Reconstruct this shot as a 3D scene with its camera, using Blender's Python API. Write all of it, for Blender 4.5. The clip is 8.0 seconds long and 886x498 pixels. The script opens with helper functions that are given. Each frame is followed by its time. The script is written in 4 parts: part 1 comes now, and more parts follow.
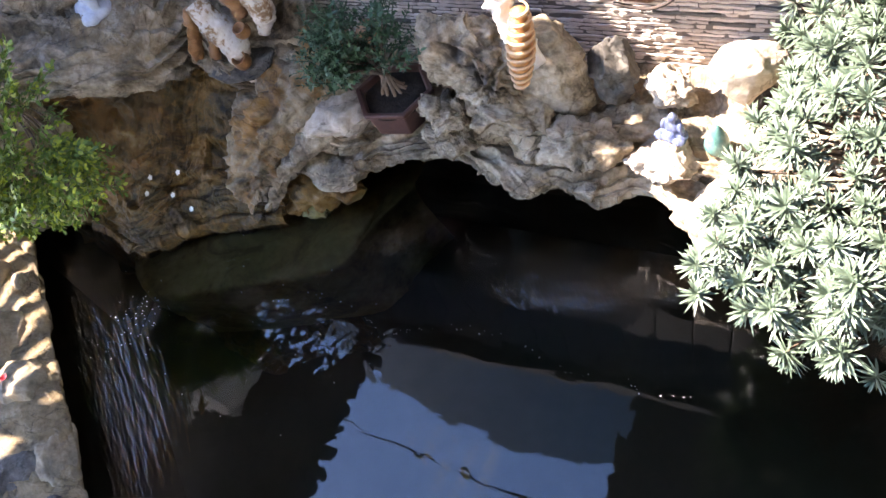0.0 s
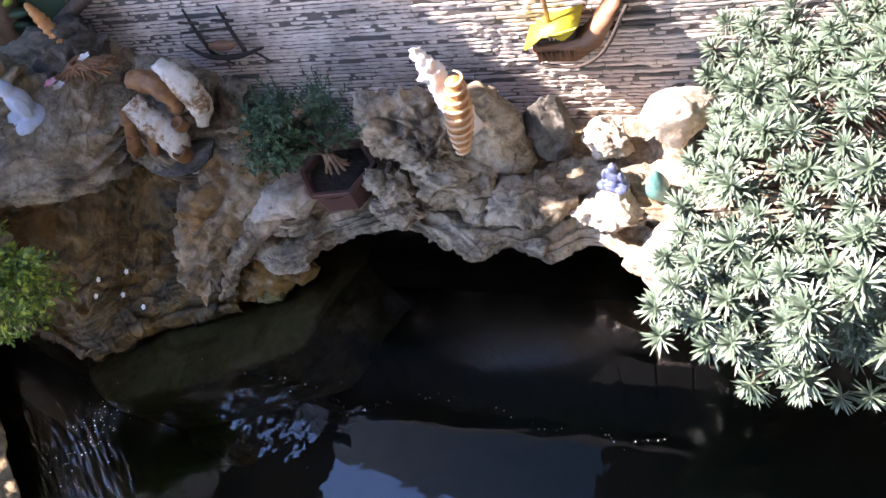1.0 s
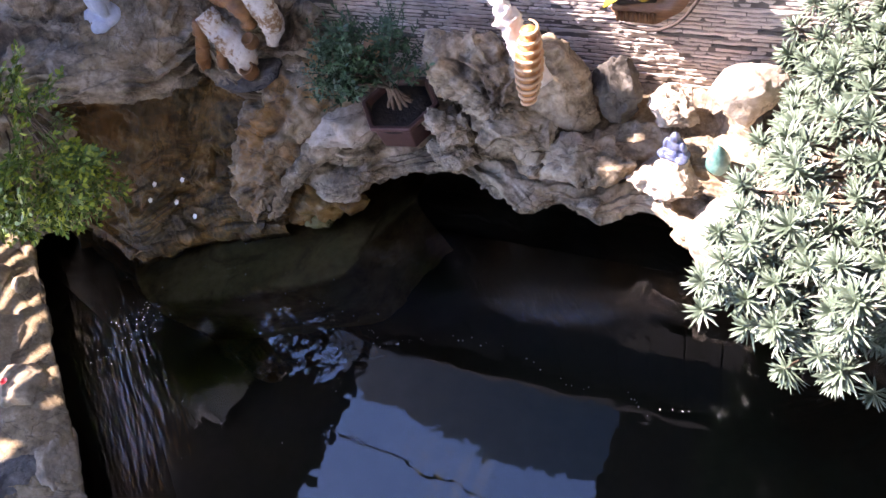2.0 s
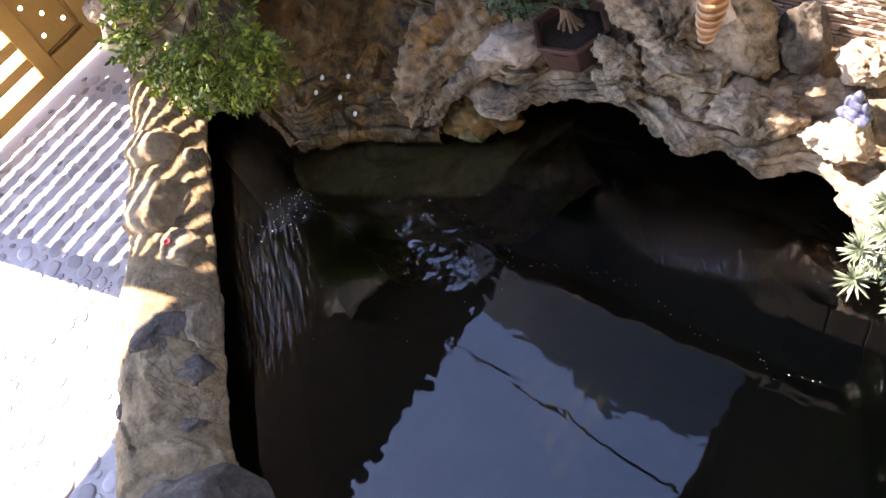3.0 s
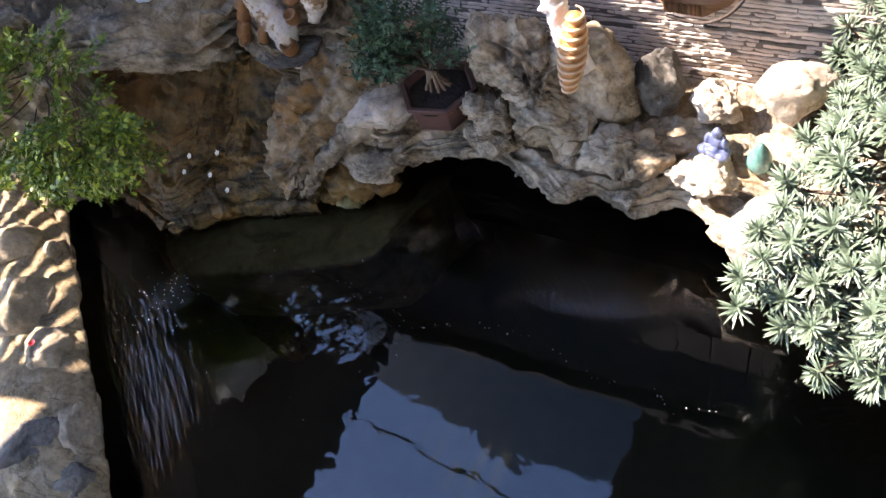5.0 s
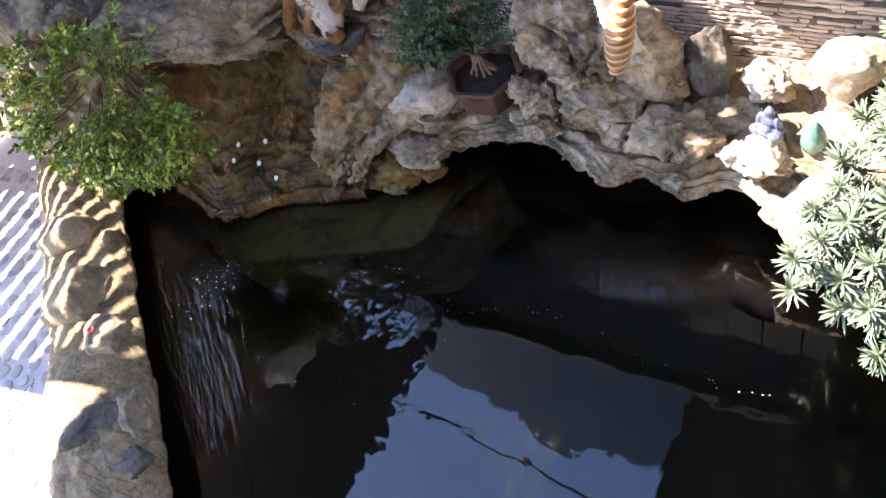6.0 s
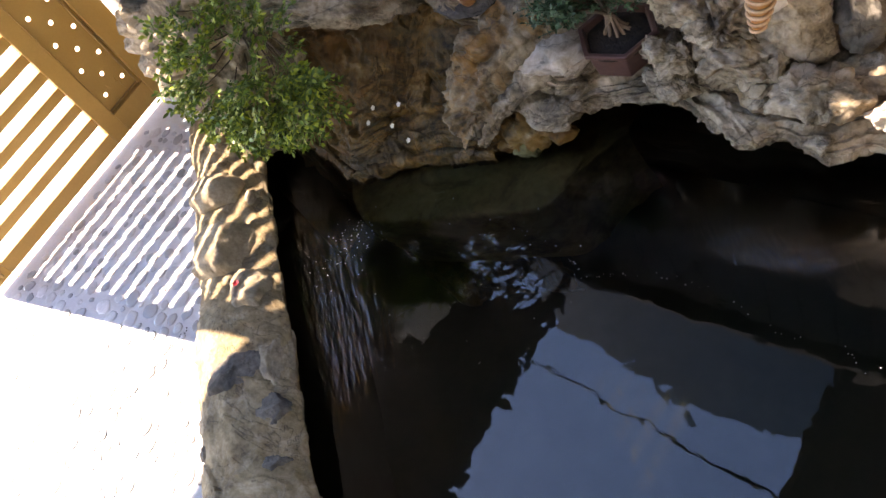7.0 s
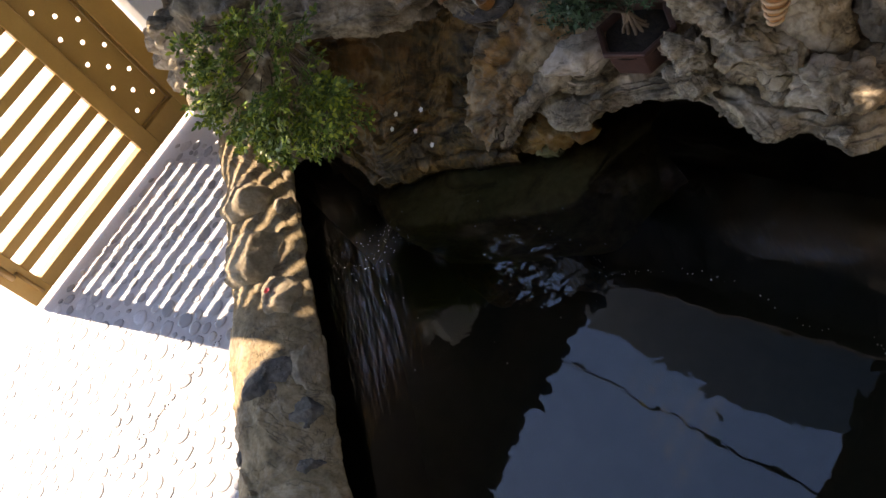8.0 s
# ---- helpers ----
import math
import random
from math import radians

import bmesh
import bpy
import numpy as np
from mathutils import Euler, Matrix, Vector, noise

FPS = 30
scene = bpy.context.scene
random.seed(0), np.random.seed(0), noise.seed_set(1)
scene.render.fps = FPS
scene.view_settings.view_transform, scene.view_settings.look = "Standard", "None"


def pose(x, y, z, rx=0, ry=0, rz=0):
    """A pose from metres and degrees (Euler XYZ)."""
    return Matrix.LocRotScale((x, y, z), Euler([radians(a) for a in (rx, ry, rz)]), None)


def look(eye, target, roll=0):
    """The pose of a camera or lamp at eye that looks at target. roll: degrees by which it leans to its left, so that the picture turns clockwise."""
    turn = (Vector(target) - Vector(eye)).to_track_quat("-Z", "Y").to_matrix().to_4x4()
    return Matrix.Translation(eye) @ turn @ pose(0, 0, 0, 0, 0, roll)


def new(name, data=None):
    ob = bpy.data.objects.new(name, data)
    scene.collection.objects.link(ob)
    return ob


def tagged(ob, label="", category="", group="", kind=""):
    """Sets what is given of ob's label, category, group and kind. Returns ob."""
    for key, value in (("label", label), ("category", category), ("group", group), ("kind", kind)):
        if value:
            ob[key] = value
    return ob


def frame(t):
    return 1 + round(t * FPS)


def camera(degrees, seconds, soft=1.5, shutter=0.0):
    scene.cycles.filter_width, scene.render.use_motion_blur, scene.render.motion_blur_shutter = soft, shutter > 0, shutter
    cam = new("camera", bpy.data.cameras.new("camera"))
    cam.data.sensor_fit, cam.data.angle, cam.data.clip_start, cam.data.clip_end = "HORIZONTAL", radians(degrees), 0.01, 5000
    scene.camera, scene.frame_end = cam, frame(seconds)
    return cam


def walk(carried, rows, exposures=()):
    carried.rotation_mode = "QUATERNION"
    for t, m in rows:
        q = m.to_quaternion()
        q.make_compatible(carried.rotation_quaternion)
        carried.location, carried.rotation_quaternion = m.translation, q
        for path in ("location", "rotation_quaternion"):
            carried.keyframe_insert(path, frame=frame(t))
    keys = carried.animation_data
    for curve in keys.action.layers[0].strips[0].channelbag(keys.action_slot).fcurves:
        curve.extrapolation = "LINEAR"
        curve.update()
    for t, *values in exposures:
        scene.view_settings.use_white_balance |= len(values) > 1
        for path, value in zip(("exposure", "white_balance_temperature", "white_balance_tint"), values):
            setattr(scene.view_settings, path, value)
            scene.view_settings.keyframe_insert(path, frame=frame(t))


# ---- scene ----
cam = camera(55.4, 8.0)
PATH = [
    (0.0, pose(0.000, 0.000, 1.601, 35.54, 15.33, 22.33)),
    (0.5, pose(0.001, -0.007, 1.627, 37.08, 23.20, 14.05)),
    (1.0, pose(-0.011, -0.007, 1.614, 38.10, 16.27, 15.06)),
    (1.2, pose(-0.012, -0.008, 1.602, 37.52, 14.63, 17.54)),
    (2.3, pose(-0.038, -0.036, 1.640, 35.43, 13.95, 25.69)),
    (2.5, pose(-0.041, -0.042, 1.634, 34.64, 14.62, 29.22)),
    (3.0, pose(-0.025, -0.051, 1.641, 34.76, 16.29, 35.56)),
    (3.5, pose(-0.030, -0.062, 1.629, 36.25, 15.12, 40.14)),
    (4.0, pose(-0.058, -0.077, 1.623, 38.11, 13.11, 37.71)),
    (4.5, pose(-0.045, -0.043, 1.618, 37.92, 12.79, 28.36)),
    (4.7, pose(-0.045, -0.042, 1.615, 37.24, 13.07, 26.04)),
    (6.0, pose(-0.050, -0.048, 1.619, 36.11, 16.01, 27.40)),
    (6.5, pose(-0.029, -0.047, 1.630, 36.00, 19.77, 29.71)),
    (7.0, pose(-0.025, -0.038, 1.631, 35.51, 22.95, 33.99)),
    (7.5, pose(-0.015, -0.045, 1.636, 36.37, 25.02, 36.94)),
    (8.0, pose(0.004, -0.035, 1.636, 35.75, 25.83, 33.99)),
]
walk(cam, PATH, [(0.0, 3.36, 6850, 22), (1.0, 2.95, 6500, 26), (2.5, 3.05, 7000, 36), (3.0, 2.98, 7900, 30), (3.5, 2.68, 7900, 22), (4.5, 2.72, 6950, 22), (6.5, 3.3, 7400, 24), (7.0, 2.88, 8100, 22), (7.5, 2.5, 8250, 20), (8.0, 1.93, 8250, 20)])

# ---- light ----
LIGHT_WAY = Vector((1.0, 0.195, -1.19))
world = bpy.data.worlds.new("world")
scene.world = world
world.use_nodes = True
wn = world.node_tree.nodes
sky = wn.new("ShaderNodeTexSky")
sky.sky_type = "NISHITA"
sky.sun_disc = False
sky.sun_elevation = radians(49.4)
sky.sun_rotation = radians(259)
sky.dust_density, sky.ozone_density, sky.air_density = 0.1, 6.0, 1.0
wn["Background"].inputs["Strength"].default_value = 0.15
world.node_tree.links.new(sky.outputs["Color"], wn["Background"].inputs["Color"])
sun = new("sun", bpy.data.lights.new("sun", "SUN"))
sun.data.energy, sun.data.angle, sun.data.color = 4.0, radians(0.5), (1.0, 0.95, 0.86)
sun.matrix_world = look((-6, -1.2, 7), Vector((-6, -1.2, 7)) + LIGHT_WAY)


# ---- materials ----
def material(name, colours, scale=8.0, rough=0.8, bump=0.3, fine=60.0, stops=None, metal=0.0, vein=0.0, random_tint=0.0, specular=0.5, stretch=(1, 1, 1), stains=()):
    """Colours mixed by noise at two scales, with a fine relief; stains are (colour, scale, share, strength)."""
    m = bpy.data.materials.new(name)
    m.use_nodes = True
    n, l = m.node_tree.nodes, m.node_tree.links
    b = n["Principled BSDF"]
    co = n.new("ShaderNodeTexCoord")
    mp = n.new("ShaderNodeMapping")
    mp.inputs["Scale"].default_value = stretch
    l.new(co.outputs["Object"], mp.inputs["Vector"])
    t1, t2 = n.new("ShaderNodeTexNoise"), n.new("ShaderNodeTexNoise")
    for t, s in ((t1, scale), (t2, fine)):
        t.inputs["Scale"].default_value, t.inputs["Detail"].default_value, t.inputs["Roughness"].default_value = s, 6.0, 0.65
        l.new(mp.outputs["Vector"], t.inputs["Vector"])
    t1.inputs["Distortion"].default_value = 0.6
    mix = n.new("ShaderNodeMix")
    mix.inputs["Factor"].default_value = 0.35
    l.new(t1.outputs["Fac"], mix.inputs["A"])
    l.new(t2.outputs["Fac"], mix.inputs["B"])
    ramp = n.new("ShaderNodeValToRGB")
    e = ramp.color_ramp.elements
    k = len(colours)
    stops = stops or [0.36 + 0.28 * i / max(1, k - 1) for i in range(k)]
    while len(e) < k:
        e.new(0.5)
    for i, c in enumerate(colours):
        e[i].position, e[i].color = stops[i], (*c, 1)
    l.new(mix.outputs["Result"], ramp.inputs["Fac"])
    colour = ramp.outputs["Color"]
    relief = mix.outputs["Result"]
    for k, (tint, wide, share, strength) in enumerate(stains):
        # blotches with soft, broken edges
        sn, sr, sm, off = n.new("ShaderNodeTexNoise"), n.new("ShaderNodeMapRange"), n.new("ShaderNodeMix"), n.new("ShaderNodeVectorMath")
        off.inputs[1].default_value = (3.7 * k + 1.3, 8.1 * k, 5.3)
        l.new(mp.outputs["Vector"], off.inputs[0])
        l.new(off.outputs["Vector"], sn.inputs["Vector"])
        sn.inputs["Scale"].default_value, sn.inputs["Detail"].default_value, sn.inputs["Roughness"].default_value, sn.inputs["Distortion"].default_value = wide, 8.0, 0.7, 0.8
        sr.inputs["From Min"].default_value, sr.inputs["From Max"].default_value, sr.inputs["To Max"].default_value = 0.62 - 0.3 * share, 0.74 - 0.3 * share, strength
        l.new(sn.outputs["Fac"], sr.inputs["Value"])
        sm.data_type = "RGBA"
        sm.inputs[7].default_value = (*tint, 1)
        l.new(sr.outputs["Result"], sm.inputs[0])
        l.new(colour, sm.inputs[6])
        colour = sm.outputs[2]
    if vein:
        # thin dark cracks where a wide noise crosses its middle
        v, sub, ab, vr = n.new("ShaderNodeTexNoise"), n.new("ShaderNodeMath"), n.new("ShaderNodeMath"), n.new("ShaderNodeMapRange")
        v.inputs["Scale"].default_value, v.inputs["Detail"].default_value, v.inputs["Roughness"].default_value, v.inputs["Distortion"].default_value = vein, 5.0, 0.6, 1.2
        l.new(mp.outputs["Vector"], v.inputs["Vector"])
        sub.operation, ab.operation = "SUBTRACT", "ABSOLUTE"
        sub.inputs[1].default_value = 0.5
        l.new(v.outputs["Fac"], sub.inputs[0])
        l.new(sub.outputs["Value"], ab.inputs[0])
        vr.inputs["From Max"].default_value = 0.011
        vr.inputs["To Min"].default_value = 0.55
        l.new(ab.outputs["Value"], vr.inputs["Value"])
        mul = n.new("ShaderNodeVectorMath")
        mul.operation = "SCALE"
        l.new(colour, mul.inputs[0])
        l.new(vr.outputs["Result"], mul.inputs["Scale"])
        colour = mul.outputs["Vector"]
        ma = n.new("ShaderNodeMath")
        ma.operation = "MULTIPLY_ADD"
        ma.inputs[1].default_value = 0.25
        l.new(vr.outputs["Result"], ma.inputs[0])
        l.new(mix.outputs["Result"], ma.inputs[2])
        relief = ma.outputs["Value"]
    if random_tint:
        oi = n.new("ShaderNodeObjectInfo")
        rr = n.new("ShaderNodeMapRange")
        rr.inputs["To Min"].default_value, rr.inputs["To Max"].default_value = 1 - random_tint, 1 + random_tint
        gi, both, wrap = n.new("ShaderNodeNewGeometry"), n.new("ShaderNodeMath"), n.new("ShaderNodeMath")
        wrap.operation = "FRACT"
        l.new(oi.outputs["Random"], both.inputs[0])
        l.new(gi.outputs["Random Per Island"], both.inputs[1])
        l.new(both.outputs["Value"], wrap.inputs[0])
        l.new(wrap.outputs["Value"], rr.inputs["Value"])
        mul = n.new("ShaderNodeVectorMath")
        mul.operation = "SCALE"
        l.new(colour, mul.inputs[0])
        l.new(rr.outputs["Result"], mul.inputs["Scale"])
        colour = mul.outputs["Vector"]
    l.new(colour, b.inputs["Base Color"])
    b.inputs["Roughness"].default_value = rough
    b.inputs["Metallic"].default_value = metal
    b.inputs["Specular IOR Level"].default_value = specular
    if bump:
        bp = n.new("ShaderNodeBump")
        bp.inputs["Strength"].default_value = bump
        bp.inputs["Distance"].default_value = 0.016 if vein else 0.01
        l.new(relief, bp.inputs["Height"])
        l.new(bp.outputs["Normal"], b.inputs["Normal"])
    return m


def leaf_material(name, dark, light, rough=0.4):
    m = material(name, (dark, light), scale=25, fine=120, rough=rough, bump=0.1, random_tint=0.35)
    m.node_tree.nodes["Principled BSDF"].inputs["Subsurface Weight"].default_value = 0.0
    return m


ROCK = material("grey_limestone", ((0.085, 0.063, 0.038), (0.235, 0.182, 0.117), (0.40, 0.32, 0.22), (0.59, 0.49, 0.36)), scale=9, fine=70, bump=0.55, stops=[0.36, 0.46, 0.54, 0.66], vein=3.5, stains=(((0.055, 0.045, 0.034), 5, 0.42, 0.7), ((0.27, 0.17, 0.065), 3.5, 0.3, 0.55), ((0.53, 0.46, 0.37), 11, 0.3, 0.55)))
ROCK_PALE = material("pale_limestone", ((0.24, 0.185, 0.13), (0.47, 0.39, 0.30), (0.64, 0.555, 0.455)), scale=8, fine=70, bump=0.5, vein=3.5, stains=(((0.10, 0.082, 0.06), 7, 0.3, 0.6), ((0.40, 0.30, 0.16), 4, 0.3, 0.4)))
ROCK_DARK = material("dark_stone", ((0.036, 0.031, 0.026), (0.080, 0.070, 0.057), (0.15, 0.132, 0.108)), scale=14, fine=90, bump=0.6, vein=4.5, stains=(((0.22, 0.19, 0.15), 9, 0.3, 0.5),))
ROCK_RUST = material("rust_stained_rock", ((0.07, 0.05, 0.03), (0.22, 0.16, 0.092), (0.36, 0.28, 0.18), (0.48, 0.41, 0.31)), scale=7, fine=60, bump=0.6, rough=0.45, stops=[0.37, 0.45, 0.54, 0.66], vein=3.5, stains=(((0.30, 0.14, 0.022), 6, 0.50, 0.85), ((0.045, 0.030, 0.016), 9, 0.35, 0.65)))
ROCK_WET = material("wet_mossy_rock", ((0.026, 0.016, 0.006), (0.10, 0.066, 0.023), (0.20, 0.112, 0.028), (0.29, 0.205, 0.10)), scale=8, fine=55, bump=0.7, rough=0.48, specular=0.35, stops=[0.36, 0.46, 0.56, 0.68], vein=3.5, stains=(((0.17, 0.075, 0.014), 4, 0.42, 0.75), ((0.055, 0.050, 0.026), 5, 0.35, 0.6), ((0.014, 0.010, 0.005), 7, 0.35, 0.8)))
ROCK_UNDER = material("algae_covered_stone", ((0.20, 0.125, 0.045), (0.40, 0.28, 0.115), (0.54, 0.40, 0.20)), scale=6, fine=40, bump=0.5, stains=(((0.20, 0.20, 0.08), 3, 0.4, 0.5), ((0.10, 0.06, 0.025), 8, 0.35, 0.6)))
KERB = material("yellowish_kerb_cement", ((0.095, 0.065, 0.03), (0.225, 0.16, 0.078), (0.33, 0.25, 0.14)), scale=9, fine=80, bump=0.6, vein=3.5, stains=(((0.13, 0.095, 0.055), 6, 0.35, 0.7), ((0.42, 0.35, 0.25), 12, 0.3, 0.5)))
KERB_STONE = material("kerb_stone", ((0.15, 0.115, 0.07), (0.27, 0.21, 0.132), (0.37, 0.305, 0.21)), scale=13, fine=110, bump=0.5, stains=(((0.13, 0.10, 0.065), 9, 0.3, 0.6),))
MOSSY = material("olive_mossy_stone", ((0.055, 0.048, 0.018), (0.15, 0.135, 0.05), (0.24, 0.21, 0.095)), scale=14, fine=70, bump=0.5)
BASIN = material("pond_bottom", ((0.04, 0.044, 0.031), (0.06, 0.065, 0.045)), scale=4, fine=20, bump=0.2)
GROUT = material("pale_floor_cement", ((0.50, 0.50, 0.52), (0.62, 0.62, 0.64)), scale=6, fine=90, bump=0.3)
OUTSIDE = material("pale_concrete", ((0.50, 0.49, 0.46), (0.62, 0.60, 0.57)), scale=3, fine=60, bump=0.3)
PEBBLE = material("grey_pebble", ((0.36, 0.36, 0.375), (0.54, 0.54, 0.56)), scale=16, fine=120, bump=0.08, random_tint=0.42, rough=0.6)
GRIT = material("dark_joint_gravel", ((0.05, 0.05, 0.05), (0.12, 0.115, 0.11)), scale=30, fine=120, bump=0.2)
STRIP = material("split_stone_strip", ((0.44, 0.355, 0.295), (0.66, 0.565, 0.49), (0.78, 0.69, 0.615)), scale=14, fine=90, bump=0.5, random_tint=0.14)
STRIP_DARK = material("dark_stone_strip", ((0.10, 0.095, 0.09), (0.18, 0.17, 0.16)), scale=20, fine=90, bump=0.6, random_tint=0.2)
MORTAR = material("wall_mortar", ((0.10, 0.082, 0.07), (0.17, 0.145, 0.13)), scale=20, fine=80, bump=0.4)
GATE = material("ochre_painted_steel", ((0.42, 0.235, 0.055), (0.50, 0.29, 0.075)), scale=3, fine=150, bump=0.06, rough=0.45)
# The gate's ochre again with shade put into the colour, for beads and hinge.
GATE_DARK = material("shaded_hinge_steel", ((0.30, 0.17, 0.05), (0.38, 0.22, 0.07)), scale=8, fine=150, bump=0.1, rough=0.5)
PAINT = material("white_wall_paint", ((0.70, 0.70, 0.68), (0.80, 0.80, 0.78)), scale=2, fine=90, bump=0.1)
TILE = material("dark_roof_tile", ((0.035, 0.035, 0.035), (0.07, 0.065, 0.06)), scale=5, fine=60, bump=0.4)
SOFFIT = material("dark_timber_soffit", ((0.030, 0.029, 0.028), (0.060, 0.057, 0.054)), scale=6, fine=60, bump=0.3)
RENDERED = material("blue_grey_render", ((0.012, 0.038, 0.075), (0.022, 0.058, 0.10)), scale=1, fine=20, bump=0.1, specular=0.05)
BLACK = material("black_rubber", ((0.012, 0.012, 0.012), (0.02, 0.02, 0.02)), rough=0.5, bump=0.0)
CLAY = material("brown_glazed_clay", ((0.075, 0.034, 0.026), (0.125, 0.062, 0.048)), scale=10, fine=80, bump=0.15, rough=0.45)
SOIL = material("potting_soil", ((0.012, 0.009, 0.007), (0.05, 0.036, 0.026)), scale=60, fine=200, bump=1.0)
BARK = material("tan_bark", ((0.16, 0.10, 0.06), (0.34, 0.24, 0.16)), scale=30, fine=120, bump=0.8, stretch=(1, 1, 0.3))
TWIG = material("brown_twig", ((0.07, 0.045, 0.03), (0.16, 0.11, 0.075)), scale=30, fine=120, bump=0.5)
SHELL_WHITE = material("white_shell", ((0.62, 0.57, 0.52), (0.80, 0.77, 0.73)), scale=20, fine=120, bump=0.4, rough=0.4)
SHELL_ORANGE = material("orange_shell", ((0.42, 0.17, 0.05), (0.62, 0.30, 0.10)), scale=30, fine=120, bump=0.3, rough=0.35)
SHELL_CREAM = material("cream_orange_shell", ((0.55, 0.30, 0.13), (0.72, 0.52, 0.33)), scale=30, fine=120, bump=0.3, rough=0.4)
STATUE_WHITE = material("pale_blue_grey_stone", ((0.40, 0.43, 0.48), (0.55, 0.58, 0.63)), scale=25, fine=120, bump=0.2, rough=0.6)
STATUE_BLUE = material("blue_glaze", ((0.03, 0.045, 0.11), (0.16, 0.18, 0.27)), scale=30, fine=100, bump=0.1, rough=0.25)
STATUE_GREEN = material("green_glaze", ((0.04, 0.13, 0.11), (0.13, 0.26, 0.22)), scale=30, fine=100, bump=0.1, rough=0.25)
BOAT_WOOD = material("varnished_boat_wood", ((0.13, 0.06, 0.03), (0.30, 0.16, 0.08)), scale=18, fine=90, bump=0.3, rough=0.45, stretch=(0.3, 1, 3))
BOAT_DARK = material("dark_boat_wood", ((0.022, 0.016, 0.013), (0.06, 0.04, 0.03)), scale=30, fine=90, bump=0.3)
YELLOW = material("yellow_paint", ((0.50, 0.42, 0.02), (0.66, 0.58, 0.05)), scale=20, fine=90, bump=0.15, rough=0.5)
ORANGE_WOOD = material("orange_brown_wood", ((0.16, 0.07, 0.025), (0.36, 0.17, 0.06)), scale=20, fine=90, bump=0.4, rough=0.4)
CREAM = material("cream_driftwood", ((0.12, 0.055, 0.025), (0.30, 0.18, 0.09), (0.56, 0.48, 0.38), (0.70, 0.64, 0.56)), scale=14, stops=[0.36, 0.43, 0.47, 0.6], fine=90, bump=0.4)
WICKER = material("brown_wicker", ((0.14, 0.065, 0.03), (0.30, 0.15, 0.07)), scale=60, fine=150, bump=0.3)
TERRACOTTA = material("terracotta", ((0.26, 0.13, 0.07), (0.38, 0.21, 0.12)), scale=15, fine=90, bump=0.3)
LEAF_BUSH = leaf_material("grey_green_leaf", (0.058, 0.092, 0.058), (0.16, 0.205, 0.142), 0.42)
LEAF_YELLOW = leaf_material("yellow_green_leaf", (0.15, 0.23, 0.02), (0.44, 0.48, 0.05), 0.4)
LEAF_MID = leaf_material("mid_green_leaf", (0.055, 0.11, 0.017), (0.17, 0.26, 0.04), 0.42)
LEAF_DARK = leaf_material("dark_green_leaf", (0.018, 0.055, 0.022), (0.045, 0.10, 0.04), 0.4)
RED = material("red_petal", ((0.35, 0.01, 0.02), (0.5, 0.03, 0.04)), bump=0.0, rough=0.5)
PINK = material("pink_petal", ((0.6, 0.2, 0.25), (0.75, 0.5, 0.5)), bump=0.0, rough=0.5)
WHITE = material("white_petal", ((0.75, 0.73, 0.68), (0.82, 0.8, 0.76)), bump=0.0, rough=0.5)
MURAL = material("green_painted_relief", ((0.012, 0.035, 0.018), (0.03, 0.07, 0.03), (0.06, 0.09, 0.05)), scale=6, fine=40, bump=0.4)


